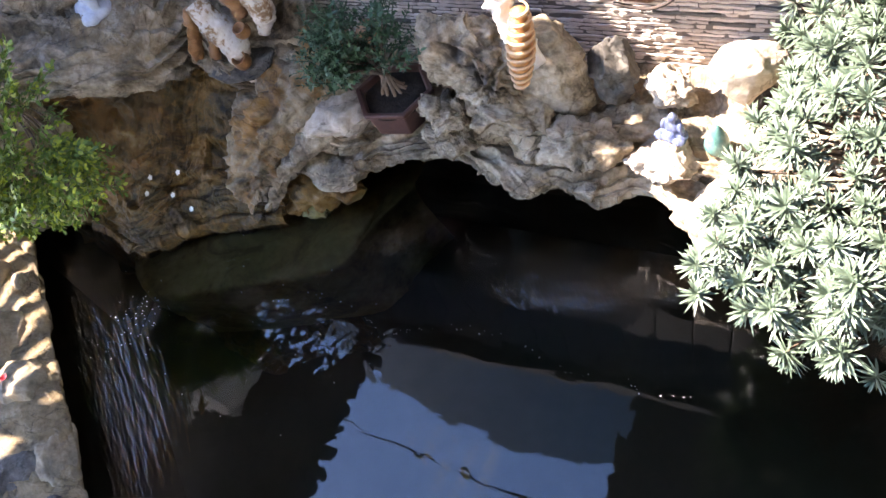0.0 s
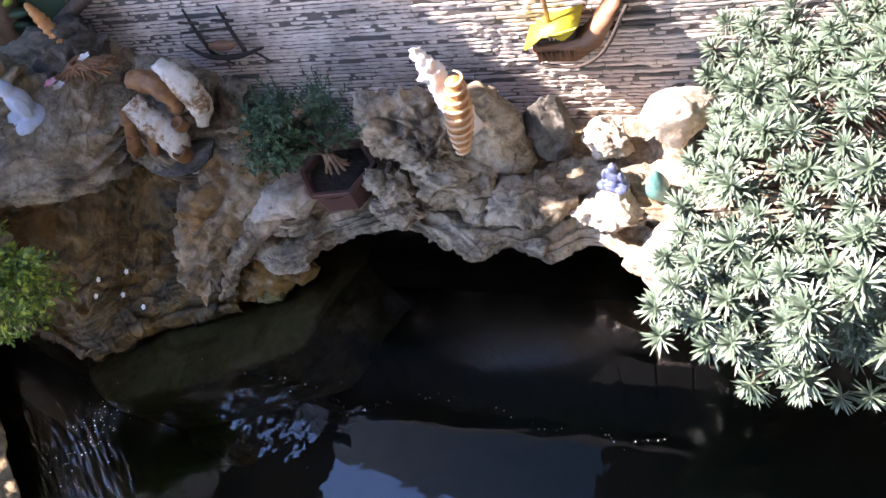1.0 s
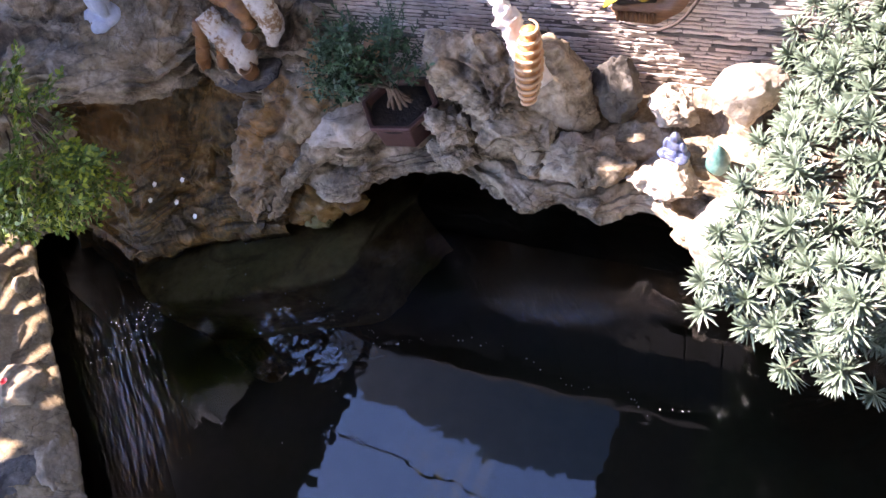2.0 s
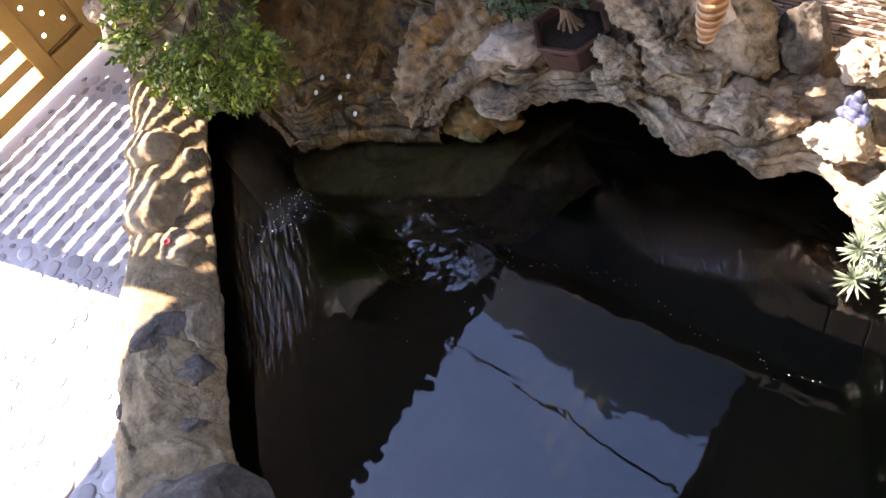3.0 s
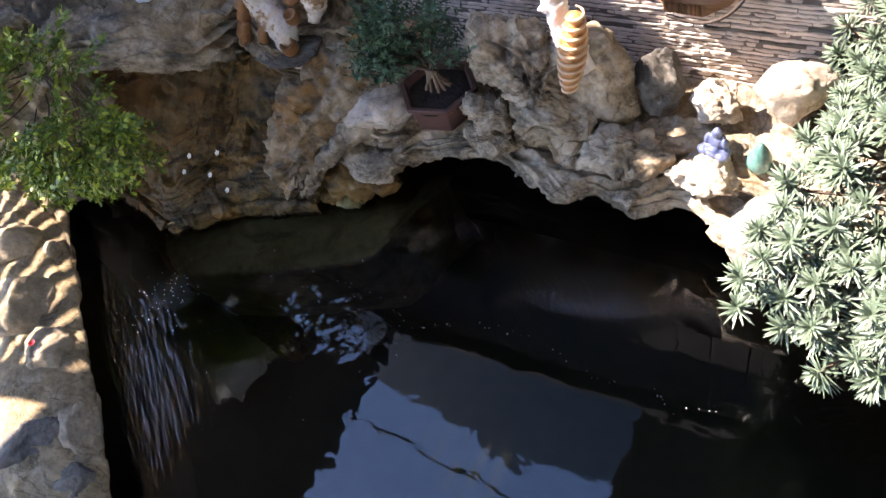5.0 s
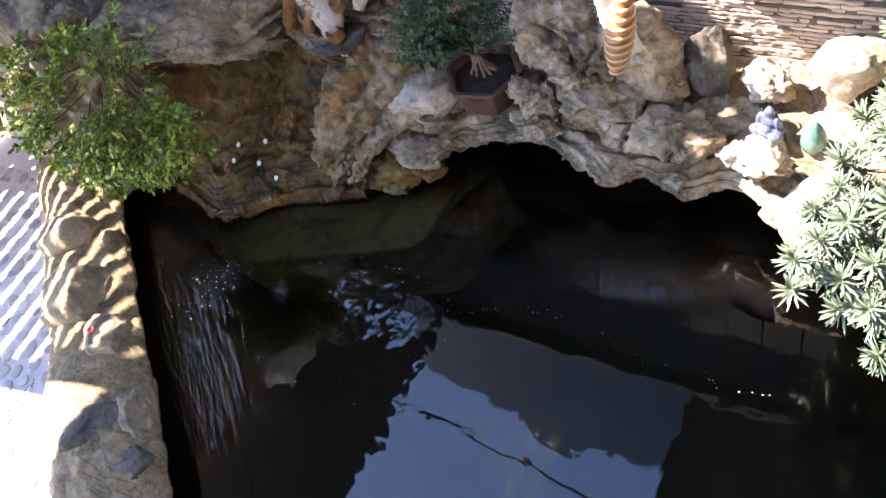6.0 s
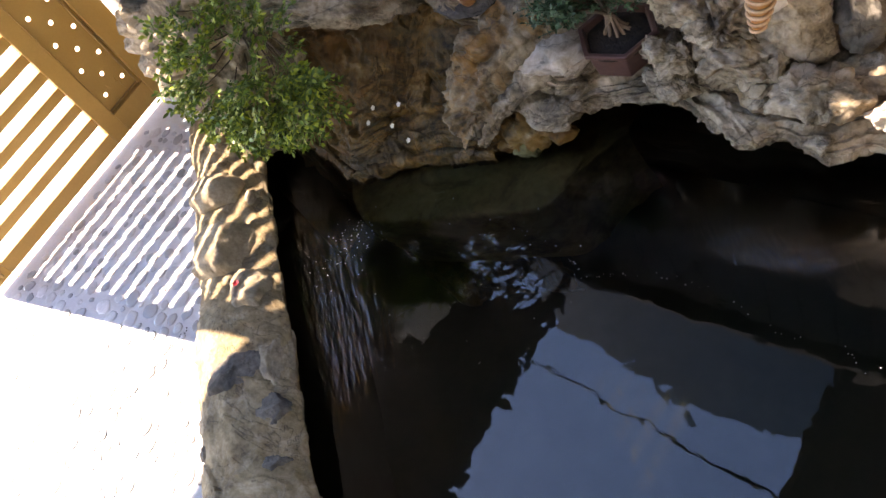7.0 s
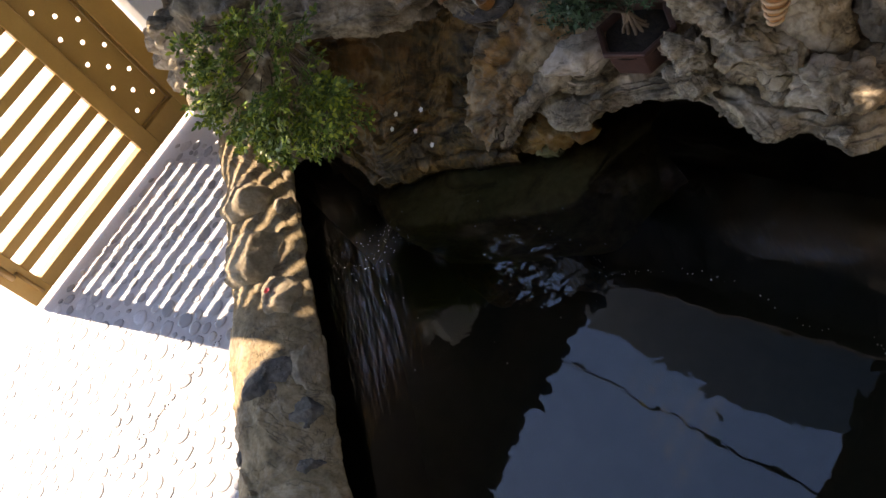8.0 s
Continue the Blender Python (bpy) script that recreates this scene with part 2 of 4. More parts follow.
def water_material():
    """Clear dark water: what lies below shows through, the sky mirrors in it; three places are ruffled by falling water."""
    m = bpy.data.materials.new("pond_water")
    m.use_nodes = True
    n, l = m.node_tree.nodes, m.node_tree.links
    n.remove(n["Principled BSDF"])
    out = n["Material Output"]
    through_, gloss, mix, fres = n.new("ShaderNodeBsdfTransparent"), n.new("ShaderNodeBsdfGlossy"), n.new("ShaderNodeMixShader"), n.new("ShaderNodeFresnel")
    through_.inputs["Color"].default_value = (0.48, 0.48, 0.40, 1)
    gloss.inputs["Roughness"].default_value = 0.004
    fres.inputs["IOR"].default_value = 1.60
    geo = n.new("ShaderNodeNewGeometry")

    def ripple(scale, detail, stretch=(1, 1, 1), turn=0.0):
        mp, t = n.new("ShaderNodeMapping"), n.new("ShaderNodeTexNoise")
        mp.vector_type = "TEXTURE"
        mp.inputs["Rotation"].default_value = (0, 0, radians(turn))
        mp.inputs["Scale"].default_value = stretch
        l.new(geo.outputs["Position"], mp.inputs["Vector"])
        t.inputs["Scale"].default_value, t.inputs["Detail"].default_value, t.inputs["Distortion"].default_value = scale, detail, 0.4
        l.new(mp.outputs["Vector"], t.inputs["Vector"])
        return t.outputs["Fac"]

    def zone(centre, inner, outer, strength, stretch=(1, 1, 1), turn=0.0):
        """Fades from strength to nothing round a centre."""
        mp, far, near = n.new("ShaderNodeMapping"), n.new("ShaderNodeVectorMath"), n.new("ShaderNodeMapRange")
        mp.vector_type = "TEXTURE"
        mp.inputs["Location"].default_value, mp.inputs["Rotation"].default_value, mp.inputs["Scale"].default_value = centre, (0, 0, radians(turn)), stretch
        l.new(geo.outputs["Position"], mp.inputs["Vector"])
        far.operation = "LENGTH"
        l.new(mp.outputs["Vector"], far.inputs[0])
        near.interpolation_type = "SMOOTHSTEP"
        near.inputs["From Min"].default_value, near.inputs["From Max"].default_value = inner, outer
        near.inputs["To Min"].default_value, near.inputs["To Max"].default_value = strength, 0.0
        l.new(far.outputs["Value"], near.inputs["Value"])
        return near.outputs["Result"]

    def times(a, b):
        t = n.new("ShaderNodeMath")
        t.operation = "MULTIPLY"
        l.new(a, t.inputs[0])
        l.new(b, t.inputs[1])
        return t.outputs["Value"]

    # long crests beside the kerb, choppy water at the fall, a swell before it, a trickle under the ledge
    total = None
    for height in (times(ripple(75.0, 1.0, (6.0, 1, 1), -41), zone((-1.50, 0.38, 0.04), 0.10, 0.32, 1.9, (1.35, 0.62, 1), -41)),
                   times(ripple(75.0, 2.0), zone((-1.545, 0.56, 0.04), 0.02, 0.11, 2.2)),
                   times(ripple(17.0, 2.0), zone((-1.09, 0.63, 0.04), 0.03, 0.16, 3.2)),
                   times(ripple(100.0, 2.0, (4.0, 1, 1), -50), zone((-0.56, 0.87, 0.04), 0.03, 0.20, 1.3, (1.4, 0.5, 1), 0)),
                   ripple(12.0, 2.0)):
        add = n.new("ShaderNodeMath")
        add.operation = "MULTIPLY_ADD"
        add.inputs[1].default_value = 1.0
        l.new(height, add.inputs[0])
        if total is None:
            add.inputs[2].default_value = 0.0
        else:
            l.new(total, add.inputs[2])
        total = add.outputs["Value"]
    add.inputs[1].default_value = 0.15
    bp = n.new("ShaderNodeBump")
    bp.inputs["Strength"].default_value, bp.inputs["Distance"].default_value = 0.35, 0.012
    l.new(total, bp.inputs["Height"])
    for s in (gloss, fres):
        l.new(bp.outputs["Normal"], s.inputs["Normal"])
    l.new(fres.outputs["Fac"], mix.inputs["Fac"])
    l.new(through_.outputs["BSDF"], mix.inputs[1])
    l.new(gloss.outputs["BSDF"], mix.inputs[2])
    l.new(mix.outputs["Shader"], out.inputs["Surface"])
    return m


WATER = water_material()


# ---- mesh helpers ----
def mesh_of(name, bm, mat, smooth=True):
    me = bpy.data.meshes.new(name)
    bm.to_mesh(me)
    bm.free()
    me.materials.append(mat)
    if smooth:
        me.shade_smooth()
    return me


def thing(name, label, category, at=None, group="", kind=""):
    """An Empty that holds the parts of one thing."""
    ob = new(name)
    ob.empty_display_size = 0.05
    if at is not None:
        ob.matrix_world = at
    return tagged(ob, label, category, group, kind)


def part(name, bm, mat, parent=None, label="", smooth=True):
    ob = new(name, mesh_of(name, bm, mat, smooth))
    ob.parent = parent
    if label:
        ob["label"] = label
    return ob


def piece(name, me, parent, m=None):
    """An object of its own on a shared mesh."""
    ob = new(name, me)
    ob.parent = parent
    if m is not None:
        ob.matrix_basis = m
    return ob


def box(x0, x1, y0, y1, z0, z1, bevel=0.0, bm=None):
    bm = bm or bmesh.new()
    vs = bmesh.ops.create_cube(bm, size=1, matrix=Matrix.Translation(((x0 + x1) / 2, (y0 + y1) / 2, (z0 + z1) / 2)) @ Matrix.Diagonal((x1 - x0, y1 - y0, z1 - z0, 1)))["verts"]
    if bevel:
        es = {e for v in vs for e in v.link_edges}
        bmesh.ops.bevel(bm, geom=list(es), offset=bevel, segments=2, affect="EDGES", profile=0.5)
    return bm


def spline(points, n):
    """n points of a Catmull-Rom curve through the points."""
    p = [Vector(q) for q in points]
    p = [2 * p[0] - p[1]] + p + [2 * p[-1] - p[-2]]
    out, k = [], len(p) - 3
    for i in range(n):
        s = i / (n - 1) * k
        j = min(int(s), k - 1)
        u = s - j
        a, b, c, d = p[j : j + 4]
        out.append(0.5 * (2 * b + (c - a) * u + (2 * a - 5 * b + 4 * c - d) * u * u + (3 * b - a - 3 * c + d) * u ** 3))
    return out


def chipped(q):
    """Broken facets: every cell is a tilted plane at its own height."""
    c = noise.voronoi(q)[1][0]
    return 0.55 * noise.noise(c * 9.1) + 0.95 * noise.noise_vector(c * 7.3 + Vector((2.0, 5.0, 1.0))).dot(q - c)


def rough_height(v, size, seed, strata=0.0):
    """Rock relief at a place: broken facets at three sizes, ridges, layers and grain."""
    q = v / size + Vector((seed * 7.3, seed * 3.1, seed * 5.7))
    q = q + 0.35 * noise.noise_vector(q * 0.8)
    q.z *= 1.3
    h = 0.75 * chipped(q * 0.9) + 0.42 * chipped(q * 2.1) + 0.16 * chipped(q * 4.7)
    h += 0.20 * (noise.ridged_multi_fractal(q * 0.7, 1.1, 2.1, 3, 1.0, 2.0) - 1.2) + 0.10 * noise.fractal(q * 3.2, 0.75, 2.2, 5)
    h -= 0.22 * max(0.0, 0.25 - abs(noise.noise(q * 1.3)) * 2.5)
    if strata:
        w = noise.noise(q * 0.5) * 2.4 + noise.noise(q * 1.3) * 0.9 + noise.noise(q * 4.0) * 0.25
        k = (v.z / size * strata + v.y / size * strata * 0.35 + w) % 1.0
        h += 0.5 * (min(k, 0.85) - 0.45 - 3.0 * max(0.0, k - 0.85)) * (0.75 + 0.8 * noise.noise(q * 0.6))
    return h


def layers(v, along, bands, seed):
    """Layers with sharp creases between them, wandering and pinching out."""
    o = Vector((seed * 2.7, seed * 4.9, seed * 1.3))
    w = 1.3 * noise.noise(v * 3.2 + o) + 0.8 * noise.noise(v * 9.0 + o) + 0.30 * noise.noise(v * 24.0 + o) + 0.10 * noise.noise(v * 60.0 + o)
    h = 0.0
    for n, a, shift in ((1.0, 1.0, 0.0), (2.3, 0.45, 0.37)):
        k = (along * bands * n + w * n ** 0.5 + shift) % 1.0
        # a long slope out to each nose, an undercut below it
        rise = k / 0.7 if k < 0.7 else (1 - k) / 0.3
        h += a * (rise ** 0.8 - 0.5) * max(0.0, 0.55 + 1.9 * noise.noise(v * 6.0 * n ** 0.5 + o * 1.7))
    return h


def loft(rows, nu, nv, amp, size, seed, bands=0.0, fold=0.0, hold=None, bm=None):
    """A rough sheet of rock through rows of points, each a curve along the rock; its layers follow the rows."""
    bm = bm or bmesh.new()
    curves = [spline(r, nu) for r in rows]
    columns = [spline([c[i] for c in curves], nv) for i in range(nu)]
    grid = [[None] * nv for _ in range(nu)]
    for i in range(nu):
        for j in range(nv):
            a = columns[min(i + 1, nu - 1)][j] - columns[max(i - 1, 0)][j]
            b = columns[i][min(j + 1, nv - 1)] - columns[i][max(j - 1, 0)]
            nrm = a.cross(b)
            nrm = nrm.normalized() if nrm.length > 1e-9 else Vector((0, 0, 1))
            v = columns[i][j]
            k = hold(i / (nu - 1), j / (nv - 1)) if hold else 1.0
            h = amp * rough_height(Vector((v.x * 0.6, v.y, v.z)), size, seed)
            if bands:
                h += fold * layers(v, j / (nv - 1), bands, seed)
            grid[i][j] = bm.verts.new(v + nrm * k * h)
    for i in range(nu - 1):
        for j in range(nv - 1):
            bm.faces.new((grid[i][j], grid[i + 1][j], grid[i + 1][j + 1], grid[i][j + 1]))
    return bm


def rock_mesh(radii, amp, size, seed, cuts=5, strata=0.0, flat=0.0, squash=1.0, m=None, bm=None, facets=14):
    """A lump of rock: a ball pulled to its radii and broken by relief; flat cuts it off below."""
    own = bmesh.new()
    rnd = random.Random(seed)
    planes = []
    for _ in range(facets):
        nrm = Vector((rnd.gauss(0, 1), rnd.gauss(0, 1), rnd.gauss(0, 1))).normalized()
        reach = math.sqrt(sum((nrm[k] * radii[k]) ** 2 for k in range(3)))
        planes.append((nrm, reach * rnd.uniform(0.62, 0.92)))
    bmesh.ops.create_icosphere(own, subdivisions=cuts, radius=1)
    for v in own.verts:
        d = v.co.normalized()
        d = Vector([math.copysign(abs(c) ** squash, c) for c in d])
        p = Vector((d.x * radii[0], d.y * radii[1], d.z * radii[2]))
        for nrm, off in planes:
            over = p.dot(nrm) - off
            if over > 0:
                p -= nrm * over * 0.92
        v.co = p + d.normalized() * amp * rough_height(p, size, seed, strata)
        if flat and v.co.z < -radii[2] * flat:
            v.co.z = -radii[2] * flat
    if m is not None:
        own.transform(m)
    if bm is None:
        return own
    me = bpy.data.meshes.new("lump")
    own.to_mesh(me)
    own.free()
    bm.from_mesh(me)
    bpy.data.meshes.remove(me)
    return bm


def tube(points, radii, sides=8, n=None, bm=None, closed=True):
    """A tapered, bent tube through points."""
    bm = bm or bmesh.new()
    n = n or 4 * len(points)
    line = spline(points, n)
    rings = []
    up = Vector((0.31, 0.17, 0.93))
    for i, p in enumerate(line):
        t = (line[min(i + 1, n - 1)] - line[max(i - 1, 0)]).normalized()
        a = t.cross(up).normalized()
        b = t.cross(a)
        s = i / (n - 1) * (len(radii) - 1)
        j = min(int(s), len(radii) - 2)
        r = radii[j] + (radii[j + 1] - radii[j]) * (s - j)
        rings.append([bm.verts.new(p + (a * math.cos(w) + b * math.sin(w)) * r) for w in [2 * math.pi * k / sides for k in range(sides)]])
    for q, r in zip(rings, rings[1:]):
        for k in range(sides):
            bm.faces.new((q[k], q[(k + 1) % sides], r[(k + 1) % sides], r[k]))
    if closed:
        bm.faces.new(rings[0][::-1])
        bm.faces.new(rings[-1])
    return bm


def turned(profile, sides=24, bm=None, m=None):
    """A turned body from (radius, height) steps."""
    bm = bm or bmesh.new()
    m = m or Matrix()
    rings = [[bm.verts.new(m @ Vector((r * math.cos(2 * math.pi * k / sides), r * math.sin(2 * math.pi * k / sides), z))) for k in range(sides)] for r, z in profile]
    for q, r in zip(rings, rings[1:]):
        for k in range(sides):
            bm.faces.new((q[k], q[(k + 1) % sides], r[(k + 1) % sides], r[k]))
    bm.faces.new(rings[0][::-1])
    bm.faces.new(rings[-1])
    return bm


def ball(at, radii, m=None, cuts=3, bm=None):
    bm = bm or bmesh.new()
    bmesh.ops.create_icosphere(bm, subdivisions=cuts, radius=1, matrix=Matrix.Translation(at) @ (m or Matrix()) @ Matrix.Diagonal((*radii, 1)))
    return bm


def sheet(outline, z, bm=None):
    bm = bm or bmesh.new()
    bm.faces.new([bm.verts.new((x, y, z)) for x, y in outline])
    return bm


WATER_Z = 0.04
WALL_Y = 1.35

# ---- ground, pond and kerb ----
INNER = [(-2.15, 0.80), (-1.95, 0.65), (-1.79, 0.51), (-1.59, 0.335), (-1.45, 0.215), (-1.33, 0.11), (-1.18, -0.012), (-1.03, -0.12), (-0.6, -0.46), (-0.2, -0.75)]
OUTER = [(-2.40, 0.68), (-2.22, 0.55), (-2.08, 0.41), (-1.88, 0.235), (-1.76, 0.10), (-1.62, -0.02), (-1.48, -0.145), (-1.35, -0.26), (-0.9, -0.62), (-0.45, -0.95)]
MIDDLE = [((a + c) / 2, (b + d) / 2) for (a, b), (c, d) in zip(INNER, OUTER)]

ground = thing("ground", "pale pebble-set courtyard floor beside the pond", "floor", kind="structure")
bm = bmesh.new()
sheet([(-2.86, -40), (-0.32, -40), (-0.32, -0.85)] + MIDDLE[::-1] + [(-2.4, 0.9), (-2.4, 1.6), (-2.86, 1.6)], 0.0, bm)
part("floor_bed", bm, GROUT, ground, smooth=False)
bm = bmesh.new()
sheet([(-60, -60), (-2.86, -60), (-2.86, 60), (-60, 60)], -0.006, bm)
sheet([(-2.86, 1.6), (60, 1.6), (60, 60), (-2.86, 60)], -0.006, bm)
sheet([(-0.32, -40), (60, -40), (60, 1.6), (1.2, 1.6), (1.2, -0.85), (-0.32, -0.85)], -0.006, bm)
part("outer_ground", bm, OUTSIDE, ground, "sunlit pale concrete yard", smooth=False)

basin = thing("pond_basin", "dark algae-coated concrete pond basin", "pond", kind="structure")
bm = bmesh.new()
rim = MIDDLE + [(-0.2, -0.85), (1.2, -0.85), (1.2, 1.5), (-2.4, 1.5)]
top = [bm.verts.new((x, y, 0.03)) for x, y in rim]
low = [bm.verts.new((x, y, -0.75)) for x, y in rim]
for i in range(len(rim)):
    j = (i + 1) % len(rim)
    bm.faces.new((top[i], top[j], low[j], low[i]))
bm.faces.new(low)
part("basin_shell", bm, BASIN, basin, smooth=False)

bm = bmesh.new()
sheet(rim, WATER_Z, bm)
water = part("water", bm, WATER, smooth=False)
tagged(water, "dark still pond water mirroring sky and roofs", "water", kind="structure")

kerb = thing("pond_kerb", "rough stone and yellowish cement pond kerb", "kerb", kind="structure")
bm = loft([[(x, y, -0.02) for x, y in OUTER], [(x, y, 0.08) for x, y in OUTER],
           [(x * 0.82 + u * 0.18, y * 0.82 + w * 0.18, 0.125) for (x, y), (u, w) in zip(OUTER, INNER)],
           [(x * 0.5 + u * 0.5, y * 0.5 + w * 0.5, 0.14) for (x, y), (u, w) in zip(OUTER, INNER)],
           [(x * 0.12 + u * 0.88, y * 0.12 + w * 0.88, 0.13) for (x, y), (u, w) in zip(OUTER, INNER)],
           [(x - 0.004, y - 0.004, 0.10) for x, y in INNER], [(x - 0.10, y - 0.08, 0.03) for x, y in INNER], [(x - 0.13, y - 0.10, -0.2) for x, y in INNER]], 300, 80, 0.016, 0.09, 3)
part("kerb_body", bm, KERB, kerb)

# ---- back wall ----
wall = thing("wall_north", "garden wall clad with thin split-stone strips", "wall", kind="structure")
# Unseen overhang, added to shade the upper wall so it mirrors dark.
part("coping", box(-1.98, 1.4, WALL_Y - 0.085, WALL_Y + 0.25, 1.45, 1.50, 0.008), TILE, wall, "unseen dark coping added to shade the upper wall", smooth=False)
part("wall_core", box(-1.95, 1.4, WALL_Y, WALL_Y + 0.2, -0.3, 1.45), MORTAR, wall, smooth=False)

# ---- rocks of the pond's edge ----
LIP = [(-1.36, 0.93), (-1.25, 0.985), (-1.145, 0.95), (-1.075, 0.975), (-1.03, 1.065), (-0.88, 1.095), (-0.745, 1.064), (-0.645, 1.004), (-0.585, 1.06), (-0.49, 1.03), (-0.39, 1.068), (-0.30, 1.02), (-0.20, 1.01), (0.0, 0.95), (0.25, 0.85), (0.6, 0.75)]
ledge = loft([[(x, 1.42, 0.24) for x, y in LIP], [(x, 1.25, 0.24) for x, y in LIP], [(x, y + 0.13, 0.238) for x, y in LIP], [(x, y + 0.085, 0.222) for x, y in LIP], [(x, y + 0.075, 0.195) for x, y in LIP],
              [(x, y + 0.095, 0.182) for x, y in LIP], [(x, y + 0.035, 0.176) for x, y in LIP], [(x, y + 0.006, 0.165) for x, y in LIP], [(x, y, 0.148) for x, y in LIP], [(x, y + 0.012, 0.128) for x, y in LIP],
              [(x, y + 0.05, 0.112) for x, y in LIP], [(x, y + 0.13, 0.09) for x, y in LIP], [(x, 1.33, 0.02) for x, y in LIP], [(x, 1.42, -0.3) for x, y in LIP]],
             560, 180, 0.026, 0.09, 5, 8, 0.018)
tagged(part("rock_ledge", ledge, ROCK), "grey limestone ledge overhanging the dark pond", "rock")

RIM = [(-2.25, 0.70, 0.56), (-1.90, 0.80, 0.54), (-1.70, 0.885, 0.50), (-1.585, 0.952, 0.47), (-1.54, 1.048, 0.43), (-1.515, 1.12, 0.40), (-1.41, 1.083, 0.37), (-1.344, 1.09, 0.33), (-1.24, 1.10, 0.31)]
FOOT = [(-2.2, 0.84), (-2.02, 0.82), (-1.85, 0.775), (-1.73, 0.735), (-1.64, 0.72), (-1.55, 0.79), (-1.47, 0.83), (-1.40, 0.86), (-1.28, 0.90)]
upper = loft([[(x - 0.02, 1.42, z + 0.13) for x, y, z in RIM], [(x - 0.01, 0.5 * y + 0.68, z + 0.075) for x, y, z in RIM], [(x, y + 0.06, z + 0.035) for x, y, z in RIM],
              [(x, y + 0.012, z + 0.012) for x, y, z in RIM], [(x, y, z - 0.025) for x, y, z in RIM], [(x, y + 0.04, z - 0.06) for x, y, z in RIM], [(x, y + 0.16, z - 0.10) for x, y, z in RIM]],
             380, 170, 0.030, 0.19, 9, 5, 0.046)
tagged(part("layered_rock", upper, ROCK), "layered grey rock above the little waterfall", "rock")
grotto = loft([[(x, y + 0.10, z - 0.03) for x, y, z in RIM], [(x * 0.7 + u * 0.3, y * 0.6 + w * 0.4 + 0.11, z * 0.72) for (x, y, z), (u, w) in zip(RIM, FOOT)],
               [(x * 0.35 + u * 0.65, y * 0.3 + w * 0.7 + 0.06, z * 0.42) for (x, y, z), (u, w) in zip(RIM, FOOT)], [(u, w + 0.05, 0.11) for u, w in FOOT], [(u, w + 0.018, 0.06) for u, w in FOOT], [(u, w, 0.0) for u, w in FOOT], [(u, w + 0.05, -0.8) for u, w in FOOT]],
              300, 170, 0.055, 0.13, 14, 11, 0.022, hold=lambda u, v: 1.0 if v < 0.42 else max(0.75, 1.0 - (v - 0.42) * 3))
tagged(part("waterfall_rock", grotto, ROCK_WET), "dark wet rock face of a little waterfall", "rock")
bm = tube([(-1.20, 1.24, 0.27), (-1.27, 1.12, 0.26), (-1.325, 1.01, 0.21), (-1.33, 0.93, 0.155), (-1.30, 0.88, 0.125)], [0.12, 0.11, 0.085, 0.06, 0.025], 72, 90)
bm.normal_update()
for v in list(bm.verts):
    v.co += v.normal * (0.055 * rough_height(v.co, 0.08, 61) + 0.022 * layers(v.co, v.co.z - 0.5 * v.co.x, 16, 61))
tagged(part("rusty_rock", bm, ROCK_RUST), "rust-stained rock tongue reaching down to the water", "rock")
tagged(part("mossy_stone", rock_mesh((0.05, 0.03, 0.022), 0.02, 0.05, 62, 4, m=pose(-1.21, 0.945, 0.05)), MOSSY), "small yellowish mossy stone at the waterline", "stone")

bm = tube([(-1.06, 1.14, 0.235), (-1.15, 1.06, 0.235), (-1.225, 0.98, 0.20), (-1.27, 0.92, 0.15), (-1.285, 0.885, 0.12)], [0.040, 0.036, 0.028, 0.022, 0.010], 40, 80)
bm.normal_update()
for v in list(bm.verts):
    v.co += v.normal * (0.03 * rough_height(v.co, 0.06, 63) + 0.012 * layers(v.co, v.co.x + v.co.y, 14, 63))
tagged(part("rock_rib", bm, ROCK), "grey rock rib running down to the water", "rock")

UNDER = [(-1.78, 0.86), (-1.70, 0.72), (-1.60, 0.635), (-1.54, 0.635), (-1.41, 0.68), (-1.26, 0.745), (-1.10, 0.82), (-1.06, 0.95), (-1.0, 1.09)]
bm = loft([[(x + 0.05, y + 0.45, 0.03) for x, y in UNDER], [(x + 0.02, y + 0.2, 0.025) for x, y in UNDER], [(x, y + 0.03, 0.015) for x, y in UNDER], [(x, y, -0.03) for x, y in UNDER], [(x, y + 0.06, -0.3) for x, y in UNDER]], 120, 40, 0.014, 0.10, 4)
tagged(part("sunken_slab", bm, ROCK_UNDER), "brown algae-covered stone slab just under water", "rock")


def lump(name, at, radii, amp, size, seed, mat, label, cuts=5, strata=0.0, turn=(0, 0, 0), flat=0.0, squash=1.0):
    bm = rock_mesh(radii, amp, size, seed, cuts, strata, flat, squash, pose(*at, *turn))
    return tagged(part(name, bm, mat), label, "rock")


corner = lump("corner_rock", (-2.10, 0.85, 0.33), (0.26, 0.19, 0.44), 0.08, 0.15, 21, ROCK, "upright weathered grey rock wrapped in shrub", strata=1.0, cuts=6)

lump("recess_rock", (-1.24, 1.0, 0.08), (0.15, 0.07, 0.085), 0.05, 0.08, 22, ROCK_WET, "dark wet rock in the recess under the ledge", strata=1.0)

